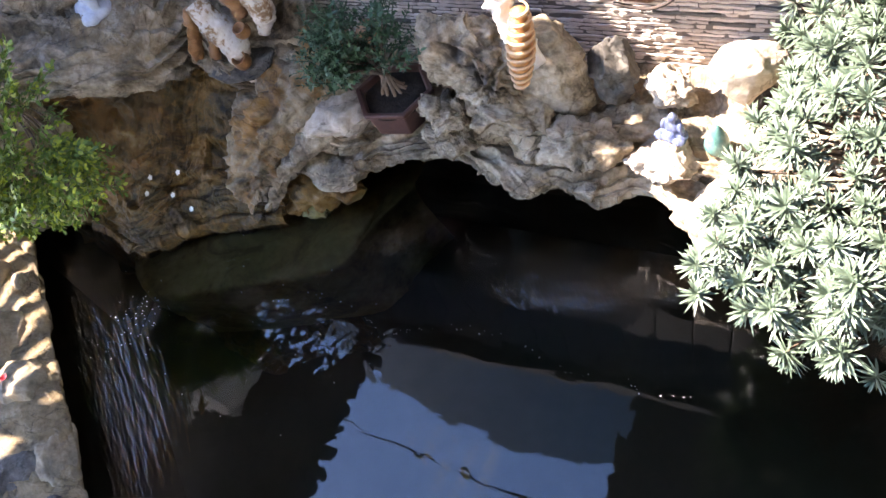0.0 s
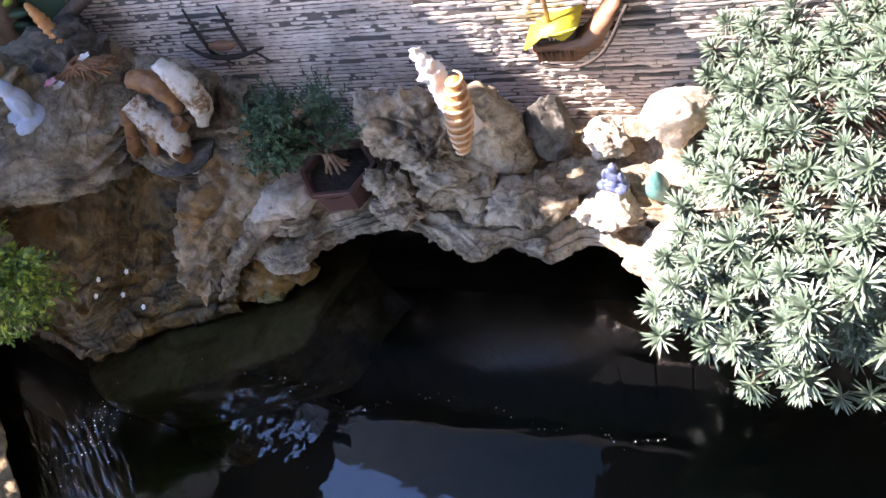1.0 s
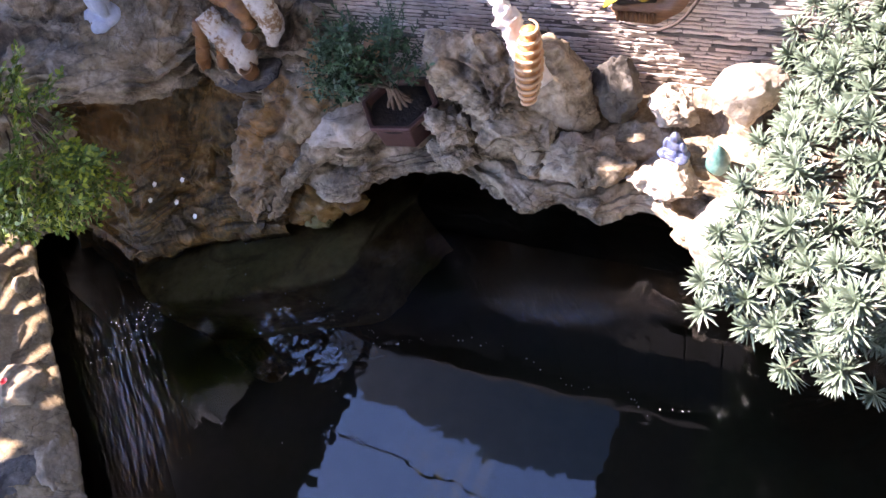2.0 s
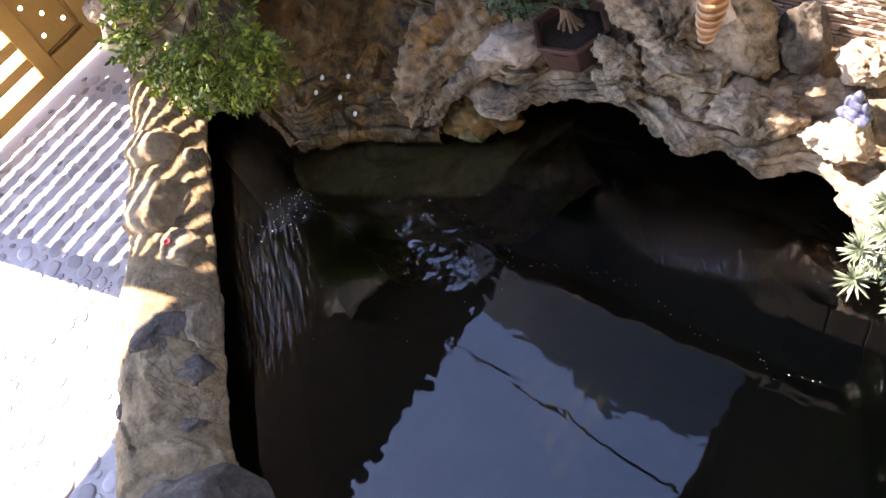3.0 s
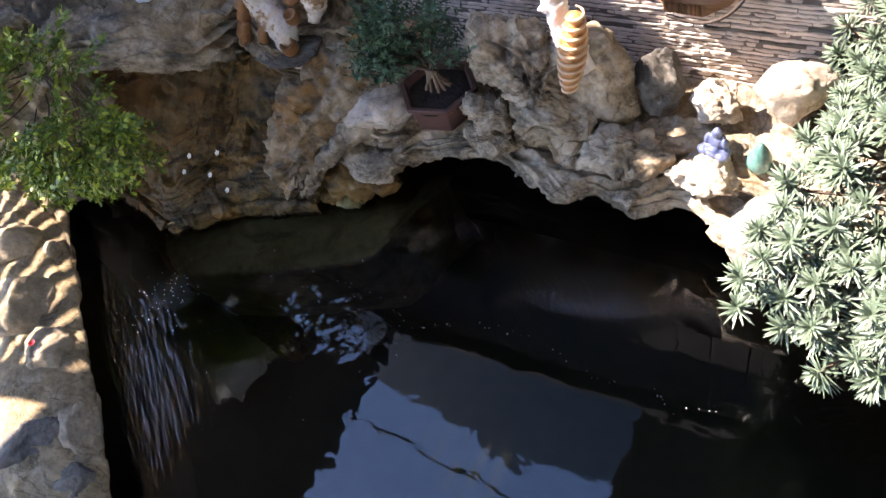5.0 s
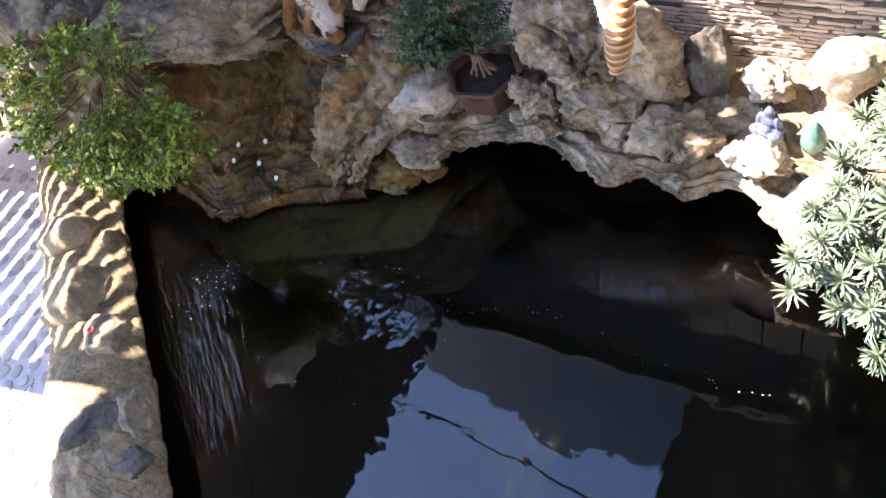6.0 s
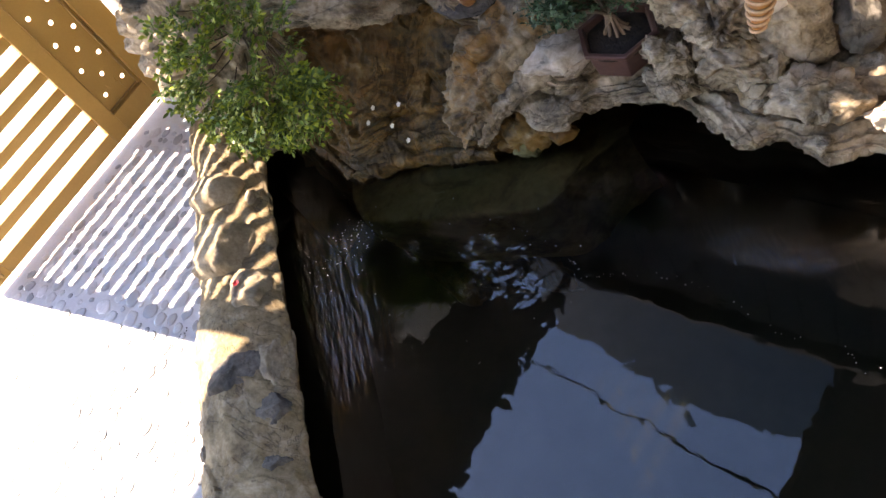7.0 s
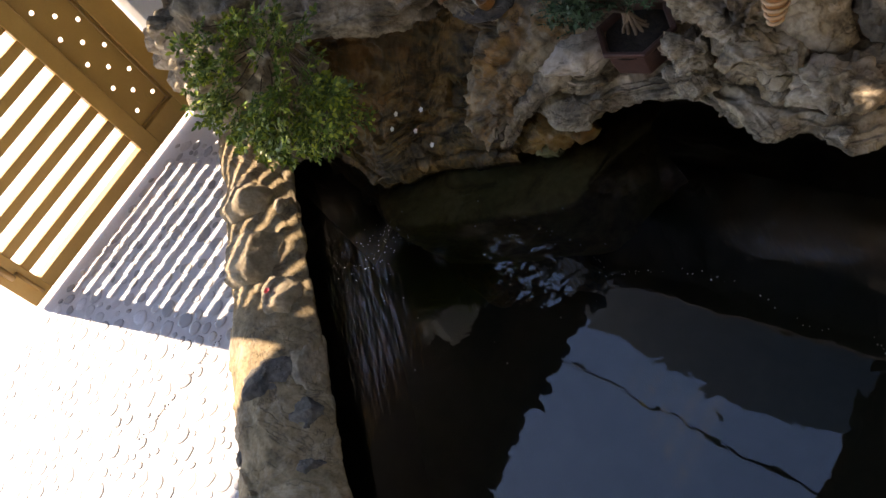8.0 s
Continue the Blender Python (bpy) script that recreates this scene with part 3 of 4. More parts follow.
# Scholar's rock: one stone of several eroded lobes.
scholar = thing("scholar_rock", "tall pitted grey scholar's rock on the ledge", "rock")
for at, turn, radii, amp, size, seed, mat in (((-0.625, 1.215, 0.33), (0, -12, 0), (0.095, 0.06, 0.20), 0.025, 0.12, 31, ROCK), ((-0.80, 1.20, 0.395), (0, 22, 0), (0.14, 0.07, 0.075), 0.06, 0.085, 32, ROCK),
                                              ((-0.835, 1.13, 0.275), (0, 14, 20), (0.085, 0.06, 0.045), 0.05, 0.07, 33, ROCK), ((-0.73, 1.15, 0.25), (0, 0, 0), (0.17, 0.07, 0.075), 0.05, 0.10, 34, ROCK),
                                              ((-0.735, 1.16, 0.36), (10, 35, 0), (0.10, 0.06, 0.06), 0.05, 0.07, 35, ROCK), ((-0.84, 1.085, 0.232), (0, 0, 0), (0.06, 0.045, 0.028), 0.03, 0.05, 36, ROCK)):
    part("rock_lobe", rock_mesh(radii, amp, size, seed, 6, 0.5, m=pose(*at, *turn)), mat, scholar)
lump("hollow_rock", (-0.53, 1.10, 0.235), (0.11, 0.055, 0.055), 0.06, 0.065, 41, ROCK, "low pitted grey rock at the ledge's edge")
lump("pale_flat_rock", (-0.355, 1.095, 0.235), (0.085, 0.065, 0.04), 0.03, 0.06, 42, ROCK_PALE, "sunlit pale flat rock on the ledge", squash=0.8)
lump("dark_stone", (-0.49, 1.25, 0.30), (0.058, 0.05, 0.10), 0.02, 0.08, 43, ROCK_DARK, "upright dark stone leaning at the wall")
lump("brown_stone", (-0.37, 1.25, 0.29), (0.055, 0.05, 0.055), 0.035, 0.05, 44, ROCK_PALE, "small rugged brown stone near the wall")
lump("white_boulder", (-0.225, 1.27, 0.33), (0.085, 0.055, 0.085), 0.014, 0.10, 45, ROCK_PALE, "smooth sunlit cream boulder at the wall", squash=0.8)
lump("bank_rock", (-0.18, 1.03, 0.19), (0.13, 0.12, 0.06), 0.03, 0.08, 46, ROCK_PALE, "sunlit pale bank rock under the bush")
lump("side_rock", (-1.86, 1.12, 0.60), (0.17, 0.12, 0.10), 0.06, 0.09, 47, ROCK, "dark layered rock beside the white statue", strata=1.5)
lump("back_rock", (-1.62, 1.26, 0.62), (0.10, 0.07, 0.10), 0.05, 0.08, 48, ROCK_DARK, "dark jagged rock behind the white statue", strata=1.0)
lump("slate_rock", (-1.38, 1.25, 0.47), (0.12, 0.06, 0.06), 0.03, 0.07, 49, ROCK, "slanting grey slate before the wall", strata=1.0, turn=(0, -20, 0))
lump("ledge_stone", (-1.14, 1.10, 0.255), (0.125, 0.10, 0.038), 0.022, 0.10, 50, ROCK_PALE, "pale flat stone beside the bonsai pot")
for x, y, z, r, s in ((-1.20, 1.27, 0.35, 0.045, 51), (-1.10, 1.28, 0.34, 0.042, 52)):
    tagged(part("round_stone", rock_mesh((r, r * 0.9, r), 0.006, 0.06, s, 4, m=pose(x, y, z)), TERRACOTTA), "rounded brown stone behind the bonsai", "stone", "round stones at the wall")

# ---- gate ----
gate = thing("slatted_gate", "ochre steel gate leaf with level slats", "gate")
GX = -2.79
part("end_stile", box(GX - 0.02, GX + 0.02, -0.068, 0.017, 0.03, 2.0, 0.003), GATE, gate, smooth=False)
part("bottom_rail", box(GX - 0.02, GX + 0.02, 0.017, 0.582, 0.03, 0.084, 0.003), GATE, gate, smooth=False)
part("middle_stile", box(GX - 0.02, GX + 0.02, 0.582, 0.645, 0.03, 2.0, 0.003), GATE, gate, smooth=False)
part("far_stile", box(GX - 0.02, GX + 0.02, 0.805, 0.895, 0.03, 2.0, 0.003), GATE, gate, smooth=False)
part("foot_rail", box(GX - 0.02, GX + 0.02, 0.645, 0.805, 0.03, 0.115, 0.003), GATE, gate, smooth=False)
part("top_rail", box(GX - 0.02, GX + 0.02, 0.017, 0.805, 1.93, 2.0, 0.003), GATE, gate, smooth=False)
slat = mesh_of("slat", box(-0.009, 0.009, 0.017, 0.582, 0.0, 0.038, 0.002), GATE, False)
for i in range(23):
    piece("slat", slat, gate, pose(GX, 0, 0.126 + 0.0785 * i))


def pierced_panel():
    """A sheet with round holes in three staggered columns."""
    bm = bmesh.new()
    y0, y1, z0, z1 = 0.645, 0.805, 0.115, 1.93
    holes = [(0.680, 0.058 + 0.1187 * k) for k in range(1, 16)] + [(0.724, 0.118 + 0.1187 * k) for k in range(1, 15)] + [(0.770, 0.058 + 0.1187 * k) for k in range(1, 16)]
    step = 0.1187 / 2
    cols = [(y0, 0.702, 0.680, 0), (0.702, 0.747, 0.724, 1), (0.747, y1, 0.770, 0)]
    for a, b, yc, odd in cols:
        rows = [z for y, z in holes if abs(y - yc) < 1e-6]
        for zc in rows:
            lo, hi = max(z0, zc - step), min(z1, zc + step)
            ring = [(yc + 0.0085 * math.cos(t), zc + 0.0085 * math.sin(t)) for t in [2 * math.pi * (k + 0.5) / 16 for k in range(16)]]
            edge = []
            for y, z in ring:
                dy, dz = y - yc, z - zc
                s = min(((b - yc) if dy > 0 else (yc - a)) / max(abs(dy), 1e-9), ((hi - zc) if dz > 0 else (zc - lo)) / max(abs(dz), 1e-9))
                edge.append((yc + dy * s, zc + dz * s))
            for side in (0.0,):
                r = [bm.verts.new((GX + side, y, z)) for y, z in ring]
                e = [bm.verts.new((GX + side, y, z)) for y, z in edge]
                for k in range(16):
                    bm.faces.new((r[k], r[(k + 1) % 16], e[(k + 1) % 16], e[k]))
                for y, z in ((a, lo), (b, lo), (a, hi), (b, hi)):
                    near = sorted(range(16), key=lambda k: (edge[k][0] - y) ** 2 + (edge[k][1] - z) ** 2)[:2]
                    if abs(edge[near[0]][0] - edge[near[1]][0]) > 1e-6 and abs(edge[near[0]][1] - edge[near[1]][1]) > 1e-6:
                        bm.faces.new((e[near[0]], e[near[1]], bm.verts.new((GX + side, y, z))))
        if rows and rows[-1] + step < z1:
            sheetv = [bm.verts.new((GX, y, z)) for y, z in ((a, rows[-1] + step), (b, rows[-1] + step), (b, z1), (a, z1))]
            bm.faces.new(sheetv)
        if rows[0] - step > z0:
            sheetv = [bm.verts.new((GX, y, z)) for y, z in ((a, z0), (b, z0), (b, rows[0] - step), (a, rows[0] - step))]
            bm.faces.new(sheetv)
    bmesh.ops.remove_doubles(bm, verts=bm.verts, dist=1e-4)
    bmesh.ops.recalc_face_normals(bm, faces=bm.faces)
    bmesh.ops.solidify(bm, geom=list(bm.faces), thickness=0.004)
    return bm


part("pierced_panel", pierced_panel(), GATE, gate, "ochre sheet with round holes", smooth=False)
part("panel_bead", box(GX + 0.004, GX + 0.012, 0.79, 0.797, 0.115, 1.93, 0.002), GATE_DARK, gate, smooth=False)
part("foot_bead", box(GX + 0.004, GX + 0.012, 0.65, 0.79, 0.122, 0.129, 0.002), GATE_DARK, gate, smooth=False)
hinge = part("hinge", turned([(0.009, 0), (0.012, 0.002), (0.012, 0.08), (0.009, 0.082)], 12, m=pose(GX + 0.022, -0.03, 0.16)), GATE_DARK, gate, "small steel hinge knuckle")
part("bolt", turned([(0.006, 0), (0.006, 0.12)], 10, m=pose(GX + 0.026, -0.012, 0.05)), GATE_DARK, gate)
tagged(part("gate_pillar", box(-3.05, -2.72, 0.915, 1.30, 0, 2.3, 0.006), PAINT, smooth=False), "white painted masonry gate pillar", "pillar", kind="structure")

# ---- roofs and what the water mirrors ----
canopy = thing("gate_canopy", "dark tiled canopy over the gate", "roof", kind="structure")
# Unseen occluder: inner edge from the mirror image, outer edge bent to fit the shade.
bm = bmesh.new()
outline = [(-3.43, -6.0), (-2.16, -6.0), (-2.16, 3.2), (-3.31, 3.2), (-3.31, -0.2), (-3.42, -0.5)]
under, over = [[bm.verts.new((x, y, z)) for x, y in outline] for z in (2.22, 2.27)]
bm.faces.new(under[::-1])
bm.faces.new(over)
for k in range(len(outline)):
    q = (k + 1) % len(outline)
    bm.faces.new((under[k], under[q], over[q], over[k]))
part("deck", bm, SOFFIT, canopy, smooth=False)
random.seed(5)
tile = mesh_of("eave_tile", tube([(0, 0, 0), (-0.25, 0, 0.01)], [0.037, 0.037], 12, 3), TILE)
for k in range(84):
    piece("eave_tile", tile, canopy, pose(-2.13 + random.uniform(-0.035, 0.03), -5.9 + 0.108 * k, 2.25 + random.uniform(-0.01, 0.01)))
veranda = thing("veranda_roof", "dark veranda roof over the pond's near side", "roof", kind="structure")
part("deck", box(-0.86, 4.0, -6.0, 1.95, 3.0, 3.12, 0.01), SOFFIT, veranda, smooth=False)
part("fascia", box(-0.90, -0.862, -6.0, 1.95, 2.96, 3.14, 0.004), SOFFIT, veranda, smooth=False)
# An unseen wall that closes the east side against sky light.
tagged(part("house_wall", box(1.9, 2.1, -6.0, 1.34, 0, 3.0), PAINT, smooth=False), "unseen white wall closing the court behind the veranda", "wall", kind="structure")

# Unseen slab, added to block skylight and deepen the court's shade.
south = thing("south_sky_block", "unseen dark roof added to block sky at the near end", "roof", kind="structure")
part("deck", box(-2.10, -0.91, -6.0, -0.5, 3.0, 3.1, 0.01), SOFFIT, south, smooth=False)
# Also unseen: closes the -y side against the open sky, bounces some light.
tagged(part("sky_block_wall", box(-3.4, 4.0, -3.2, -3.0, 0, 3.0), PAINT, smooth=False), "unseen white wall added to block sky light", "wall", kind="structure")

house = thing("neighbour_house", "blue-grey rendered house with low gable", "house")
bm = bmesh.new()
gable = [(-3.85, 0.0), (-3.85, 5.6), (-2.6, 6.6), (0.6, 5.4), (0.6, 0.0)]
a = [bm.verts.new((x, 2.5, z)) for x, z in gable]
b = [bm.verts.new((x, 8.0, z)) for x, z in gable]
bm.faces.new(a)
bm.faces.new(b[::-1])
for i in range(5):
    bm.faces.new((a[i], b[i], b[(i + 1) % 5], a[(i + 1) % 5]))
part("house_body", bm, RENDERED, house, smooth=False)
bm = bmesh.new()
for (x0, z0), (x1, z1) in (((-4.0, 5.5), (-2.6, 6.64)), ((0.8, 5.34), (-2.6, 6.64))):
    q = [bm.verts.new((x, y, z)) for x, y, z in ((x0, 2.56, z0), (x1, 2.56, z1), (x1, 8.1, z1), (x0, 8.1, z0))]
    f = bm.faces.new(q)
    bmesh.ops.solidify(bm, geom=[f], thickness=0.1)
part("house_roof", bm, TILE, house, smooth=False)
cable = tube([(-6.0, 1.40, 3.25), (-2.56, 1.28, 3.02), (-1.75, 1.20, 2.99), (-1.0, 1.15, 3.0), (-0.8, 1.14, 3.02)], [0.009, 0.009], 8, 40)
tagged(part("overhead_cable", cable, BLACK), "thin black cable strung overhead", "cable")


# ---- plants ----
def leaf(bm, m, length, width, fold=0.25, bend=0.2):
    """A pointed leaf with a fold along its middle, growing along y."""
    pts = [(0, 0.12), (0.25, 0.85), (0.55, 1.0), (0.82, 0.62)]
    mid = [bm.verts.new(m @ Vector((0, s * length, -bend * length * s * s))) for s, _ in pts]
    tip = bm.verts.new(m @ Vector((0, length, -bend * length)))
    for sgn in (-1, 1):
        side = [bm.verts.new(m @ Vector((sgn * w * width / 2, s * length, fold * w * width / 2 - bend * length * s * s))) for s, w in pts]
        for i in range(3):
            q = (mid[i], mid[i + 1], side[i + 1], side[i])
            bm.faces.new(q if sgn < 0 else q[::-1])
        t = (mid[3], tip, side[3])
        bm.faces.new(t if sgn < 0 else t[::-1])


def rosette(seed, count=38, length=0.040, width=0.0043):
    """A whorl of narrow leaves about a shoot that grows along z."""
    rnd = random.Random(seed)
    bm = bmesh.new()
    for i in range(count):
        s = i / count
        tilt = 8 + 66 * (s ** 1.3)
        m = pose(0, 0, -0.012 + 0.016 * s, 0, 0, 137.5 * i + rnd.uniform(-14, 14)) @ pose(0, 0, 0, tilt + rnd.uniform(-10, 8), rnd.uniform(-15, 15))
        leaf(bm, m, length * rnd.uniform(0.8, 1.12) * (1 - 0.35 * s), width * rnd.uniform(0.85, 1.15), 0.2, 0.12)
    return mesh_of("leaf_whorl", bm, LEAF_BUSH)


def aim(p, d, spin=0.0, s=1.0):
    return Matrix.Translation(p) @ Vector(d).to_track_quat("Z", "Y").to_matrix().to_4x4() @ Matrix.Rotation(spin, 4, "Z") @ Matrix.Scale(s, 4)


bush = thing("podocarpus_bush", "sunlit bush of narrow grey-green leaf whorls", "bush")
rnd = random.Random(12)
whorls = [rosette(100 + i) for i in range(7)]
BC = Vector((0.30, 1.06, 0.40))
BR = Vector((0.57, 0.50, 0.25))
for trunk in ((0.25, 1.1), (0.4, 1.0), (0.35, 1.25)):
    part("trunk", tube([(trunk[0], trunk[1], 0.10), (trunk[0] - 0.03, trunk[1] - 0.02, 0.35), (trunk[0] - 0.08, trunk[1] - 0.06, 0.5)], [0.016, 0.012, 0.007], 7, 8), TWIG, bush)
for i in range(800):
    z = rnd.uniform(-0.5, 1.0)
    w = rnd.uniform(0, 2 * math.pi)
    if rnd.random() < 0.7:
        w = rnd.uniform(math.radians(110), math.radians(280))
    c = math.sqrt(max(0.0, 1 - z * z)) if z > 0 else 1.0 - 0.18 * z * z
    r = rnd.uniform(0.70, 1.03) + 0.06 * noise.noise(Vector((w * 2, z * 3, 1)))
    d = Vector((math.cos(w) * c, math.sin(w) * c, z))
    p = BC + Vector((d.x * BR.x, d.y * BR.y, d.z * BR.z)) * r
    if i >= 745:
        p = Vector((rnd.uniform(-0.20, 0.20), rnd.uniform(0.67, 0.82), rnd.uniform(0.40, 0.54)))
        d = Vector((-0.3, -0.7, 0.5))
    elif p.x > 0.62 or p.y < 0.645 + 0.12 * max(0.0, p.x + 0.02) or p.y > 1.33 or (p.y > 0.80 and p.x < (-0.185 if p.y < 0.98 else -0.14) - 0.05 * noise.noise(p * 9)):
        continue
    n = (Vector((d.x / BR.x, d.y / BR.y, d.z / BR.z)).normalized() * 0.7 + Vector((-0.25, -0.3, 0.75)) + Vector((rnd.uniform(-0.35, 0.35), rnd.uniform(-0.35, 0.35), 0))).normalized()
    piece("leaf_whorl", whorls[i % 7], bush, aim(p, n, rnd.uniform(0, 6.28), rnd.uniform(0.8, 1.15)))
    if i % 3 == 0:
        root = BC + (p - BC) * 0.45 + Vector((0, 0, -0.05))
        part("stem", tube([root, (root + p) / 2 + Vector((0, 0, 0.01)), p - n * 0.005], [0.004, 0.003, 0.002], 5, 6), TWIG, bush)


def sprig(seed, mat, length=0.016, width=0.009, twig=0.05, pairs=4):
    """A twig along z with paired oval leaves."""
    rnd = random.Random(seed)
    bm = bmesh.new()
    for i in range(pairs * 2 + 1):
        s = 0.2 + 0.8 * (i // 2) / pairs
        m = pose(0, 0, twig * s, 0, 0, 180 * (i % 2) + 80 * (i // 2) + rnd.uniform(-25, 25)) @ pose(0, 0, 0, 25 + rnd.uniform(-20, 25) if i < pairs * 2 else 80, rnd.uniform(-30, 30))
        leaf(bm, m, length * rnd.uniform(0.75, 1.2), width * rnd.uniform(0.8, 1.2), 0.15, 0.2)
    tube([(0, 0, 0), (0.002, 0, twig * 0.5), (0, 0, twig)], [0.0012, 0.0008], 4, 4, bm)
    return mesh_of("leafy_twig", bm, mat)


def spray(seed, mat, tip_mat):
    """A flat, drooping branchlet along z: side shoots with small oval leaves, paler at their ends."""
    rnd = random.Random(seed)
    bm = bmesh.new()
    reach = rnd.uniform(0.085, 0.115)
    line = [Vector((0, 0, 0)), Vector((rnd.uniform(-0.01, 0.01), 0.006, reach * 0.5)), Vector((rnd.uniform(-0.015, 0.015), -0.006, reach))]
    tube(line, [0.0014, 0.0007], 4, 6, bm)
    stem = spline(line, 11)
    for k in range(1, 11):
        side = 1 if k % 2 else -1
        base, out = stem[k], 0.042 * (1.05 - 0.055 * k) * rnd.uniform(0.75, 1.2)
        way = Vector((side * rnd.uniform(0.7, 1.0), rnd.uniform(-0.45, 0.25), rnd.uniform(0.45, 0.9))).normalized() if k < 10 else Vector((0, 0, 1))
        tube([base, base + way * out * 0.5, base + way * out], [0.0008, 0.0005], 3, 3, bm)
        for q in range(5):
            at = base + way * out * (0.25 + 0.75 * q / 4)
            m = Matrix.Translation(at) @ way.to_track_quat("Y", "X").to_matrix().to_4x4() @ pose(0, 0, 0, rnd.uniform(-30, 30), rnd.uniform(-50, 50), (0 if q == 4 else (48 if q % 2 else -48)) + rnd.uniform(-14, 14))
            n0 = len(bm.faces)
            leaf(bm, m, 0.0155 * rnd.uniform(0.75, 1.2), 0.0080 * rnd.uniform(0.8, 1.15), 0.2, 0.2)
            if q >= 2 and rnd.random() < 0.65:
                bm.faces.ensure_lookup_table()
                for f in bm.faces[n0:]:
                    f.material_index = 1
    me = mesh_of("leafy_spray", bm, mat)
    me.materials.append(tip_mat)
    return me


shrub = thing("hanging_shrub", "small yellow-green shrub spilling over the corner rock", "shrub")
sprays = [spray(200 + i, LEAF_MID, LEAF_YELLOW) for i in range(9)]
rnd = random.Random(33)
SHC = Vector((-1.805, 0.745, 0.465))
root = SHC + Vector((-0.12, 0.10, 0.02))
for i in range(190):
    z = rnd.uniform(-0.85, 0.95)
    w = rnd.uniform(math.radians(185), math.radians(395))
    if i >= 130:
        w, z = rnd.uniform(math.radians(280), math.radians(385)), rnd.uniform(-0.9, 0.3)
    d = Vector((math.cos(w) * math.sqrt(1 - z * z), math.sin(w) * math.sqrt(1 - z * z), z))
    if noise.noise(d * 3.0 + Vector((4.0, 1.0, 2.0))) < -0.13 + 0.06 * z:
        continue
    c = SHC + Vector((d.x * 0.205, d.y * 0.155, d.z * 0.23)) * rnd.uniform(0.75, 1.0)
    n = (d * 0.8 + Vector((rnd.uniform(-0.5, 0.7), rnd.uniform(-0.7, 0.3), rnd.uniform(-0.5, 0.4)))).normalized()
    if i % 5 == 0:
        part("branch", tube([root + (c - root) * 0.15, (root + c) / 2 + Vector((rnd.uniform(-0.03, 0.03), 0.02, rnd.uniform(-0.03, 0.03))), c], [0.003, 0.002, 0.0012], 5, 8), TWIG, shrub)
    turn_ = aim(c - n * 0.03, n, 0.0, rnd.uniform(0.8, 1.15))
    # the flat side faces the light
    lit = (turn_.to_3x3().inverted() @ Vector((-0.5, -0.4, 0.8)))
    piece("leafy_spray", sprays[rnd.randrange(9)], shrub, turn_ @ Matrix.Rotation(math.atan2(-lit.x, lit.y) + rnd.uniform(-0.5, 0.5), 4, "Z"))

# Bonsai in its six-sided pot.
pot = thing("bonsai_pot", "brown glazed hexagonal pot holding a bonsai", "pot")
PC = Vector((-0.985, 1.150, 0.0))
bm = turned([(0.066, 0.215), (0.078, 0.225), (0.090, 0.292), (0.099, 0.294), (0.099, 0.306), (0.086, 0.306), (0.080, 0.285), (0.001, 0.283)], 6, m=Matrix.Translation(PC) @ pose(0, 0, 0, 0, 0, 8))
bmesh.ops.bevel(bm, geom=list(bm.edges), offset=0.002, segments=1, affect="EDGES")
part("pot_body", bm, CLAY, pot, smooth=False)
bm = turned([(0.001, 0.280), (0.081, 0.284), (0.081, 0.288), (0.05, 0.293), (0.001, 0.296)], 24, m=Matrix.Translation(PC))
part("soil", bm, SOIL, pot)
bonsai = thing("bonsai_tree", "dark green bonsai with bare tan roots", "bonsai")
bm = bmesh.new()
rnd = random.Random(8)
crown0 = PC + Vector((-0.025, 0.02, 0.332))
for k in range(11):
    w = 2 * math.pi * k / 11
    foot = PC + Vector((0.035 * math.cos(w) - 0.005, 0.03 * math.sin(w) + 0.01, 0.287))
    tube([foot, foot * 0.5 + (PC + Vector((-0.015, 0.015, 0.31))) * 0.5 + Vector((rnd.uniform(-0.008, 0.008), rnd.uniform(-0.008, 0.008), 0.004)), crown0 + Vector((rnd.uniform(-0.012, 0.012), 0, -0.005))], [0.004, 0.005, 0.006], 6, 10, bm)
tufts = []
middle = Vector((-1.03, 1.14, 0.43))
while len(tufts) < 30:
    t = Vector((rnd.uniform(-1, 1), rnd.uniform(-1, 1), rnd.uniform(-1, 1)))
    if t.length > 1 or t.length < 0.25:
        continue
    c = middle + Vector((0.145 * t.x, 0.085 * t.y, 0.09 * t.z + 0.15 * 0.3 * t.x))
    tufts.append(c)
    part("branch", tube([crown0, crown0 * 0.5 + c * 0.5 + Vector((0, 0, 0.012)), c], [0.004, 0.0025, 0.001], 6, 8), TWIG, bonsai)
part("root", bm, BARK, bonsai)
dark_twigs = [sprig(300 + i, LEAF_DARK, 0.012, 0.0052, 0.045, 5) for i in range(5)]
for c in tufts:
    for k in range(10):
        p = c + Vector((rnd.gauss(0, 0.019), rnd.gauss(0, 0.018), rnd.gauss(0, 0.014)))
        n = Vector((rnd.uniform(-0.8, 0.8), rnd.uniform(-0.9, 0.5), rnd.uniform(0.1, 1))).normalized()
        piece("leafy_twig", dark_twigs[rnd.randrange(5)], bonsai, aim(p, n, rnd.uniform(0, 6.28), rnd.uniform(0.8, 1.2)))

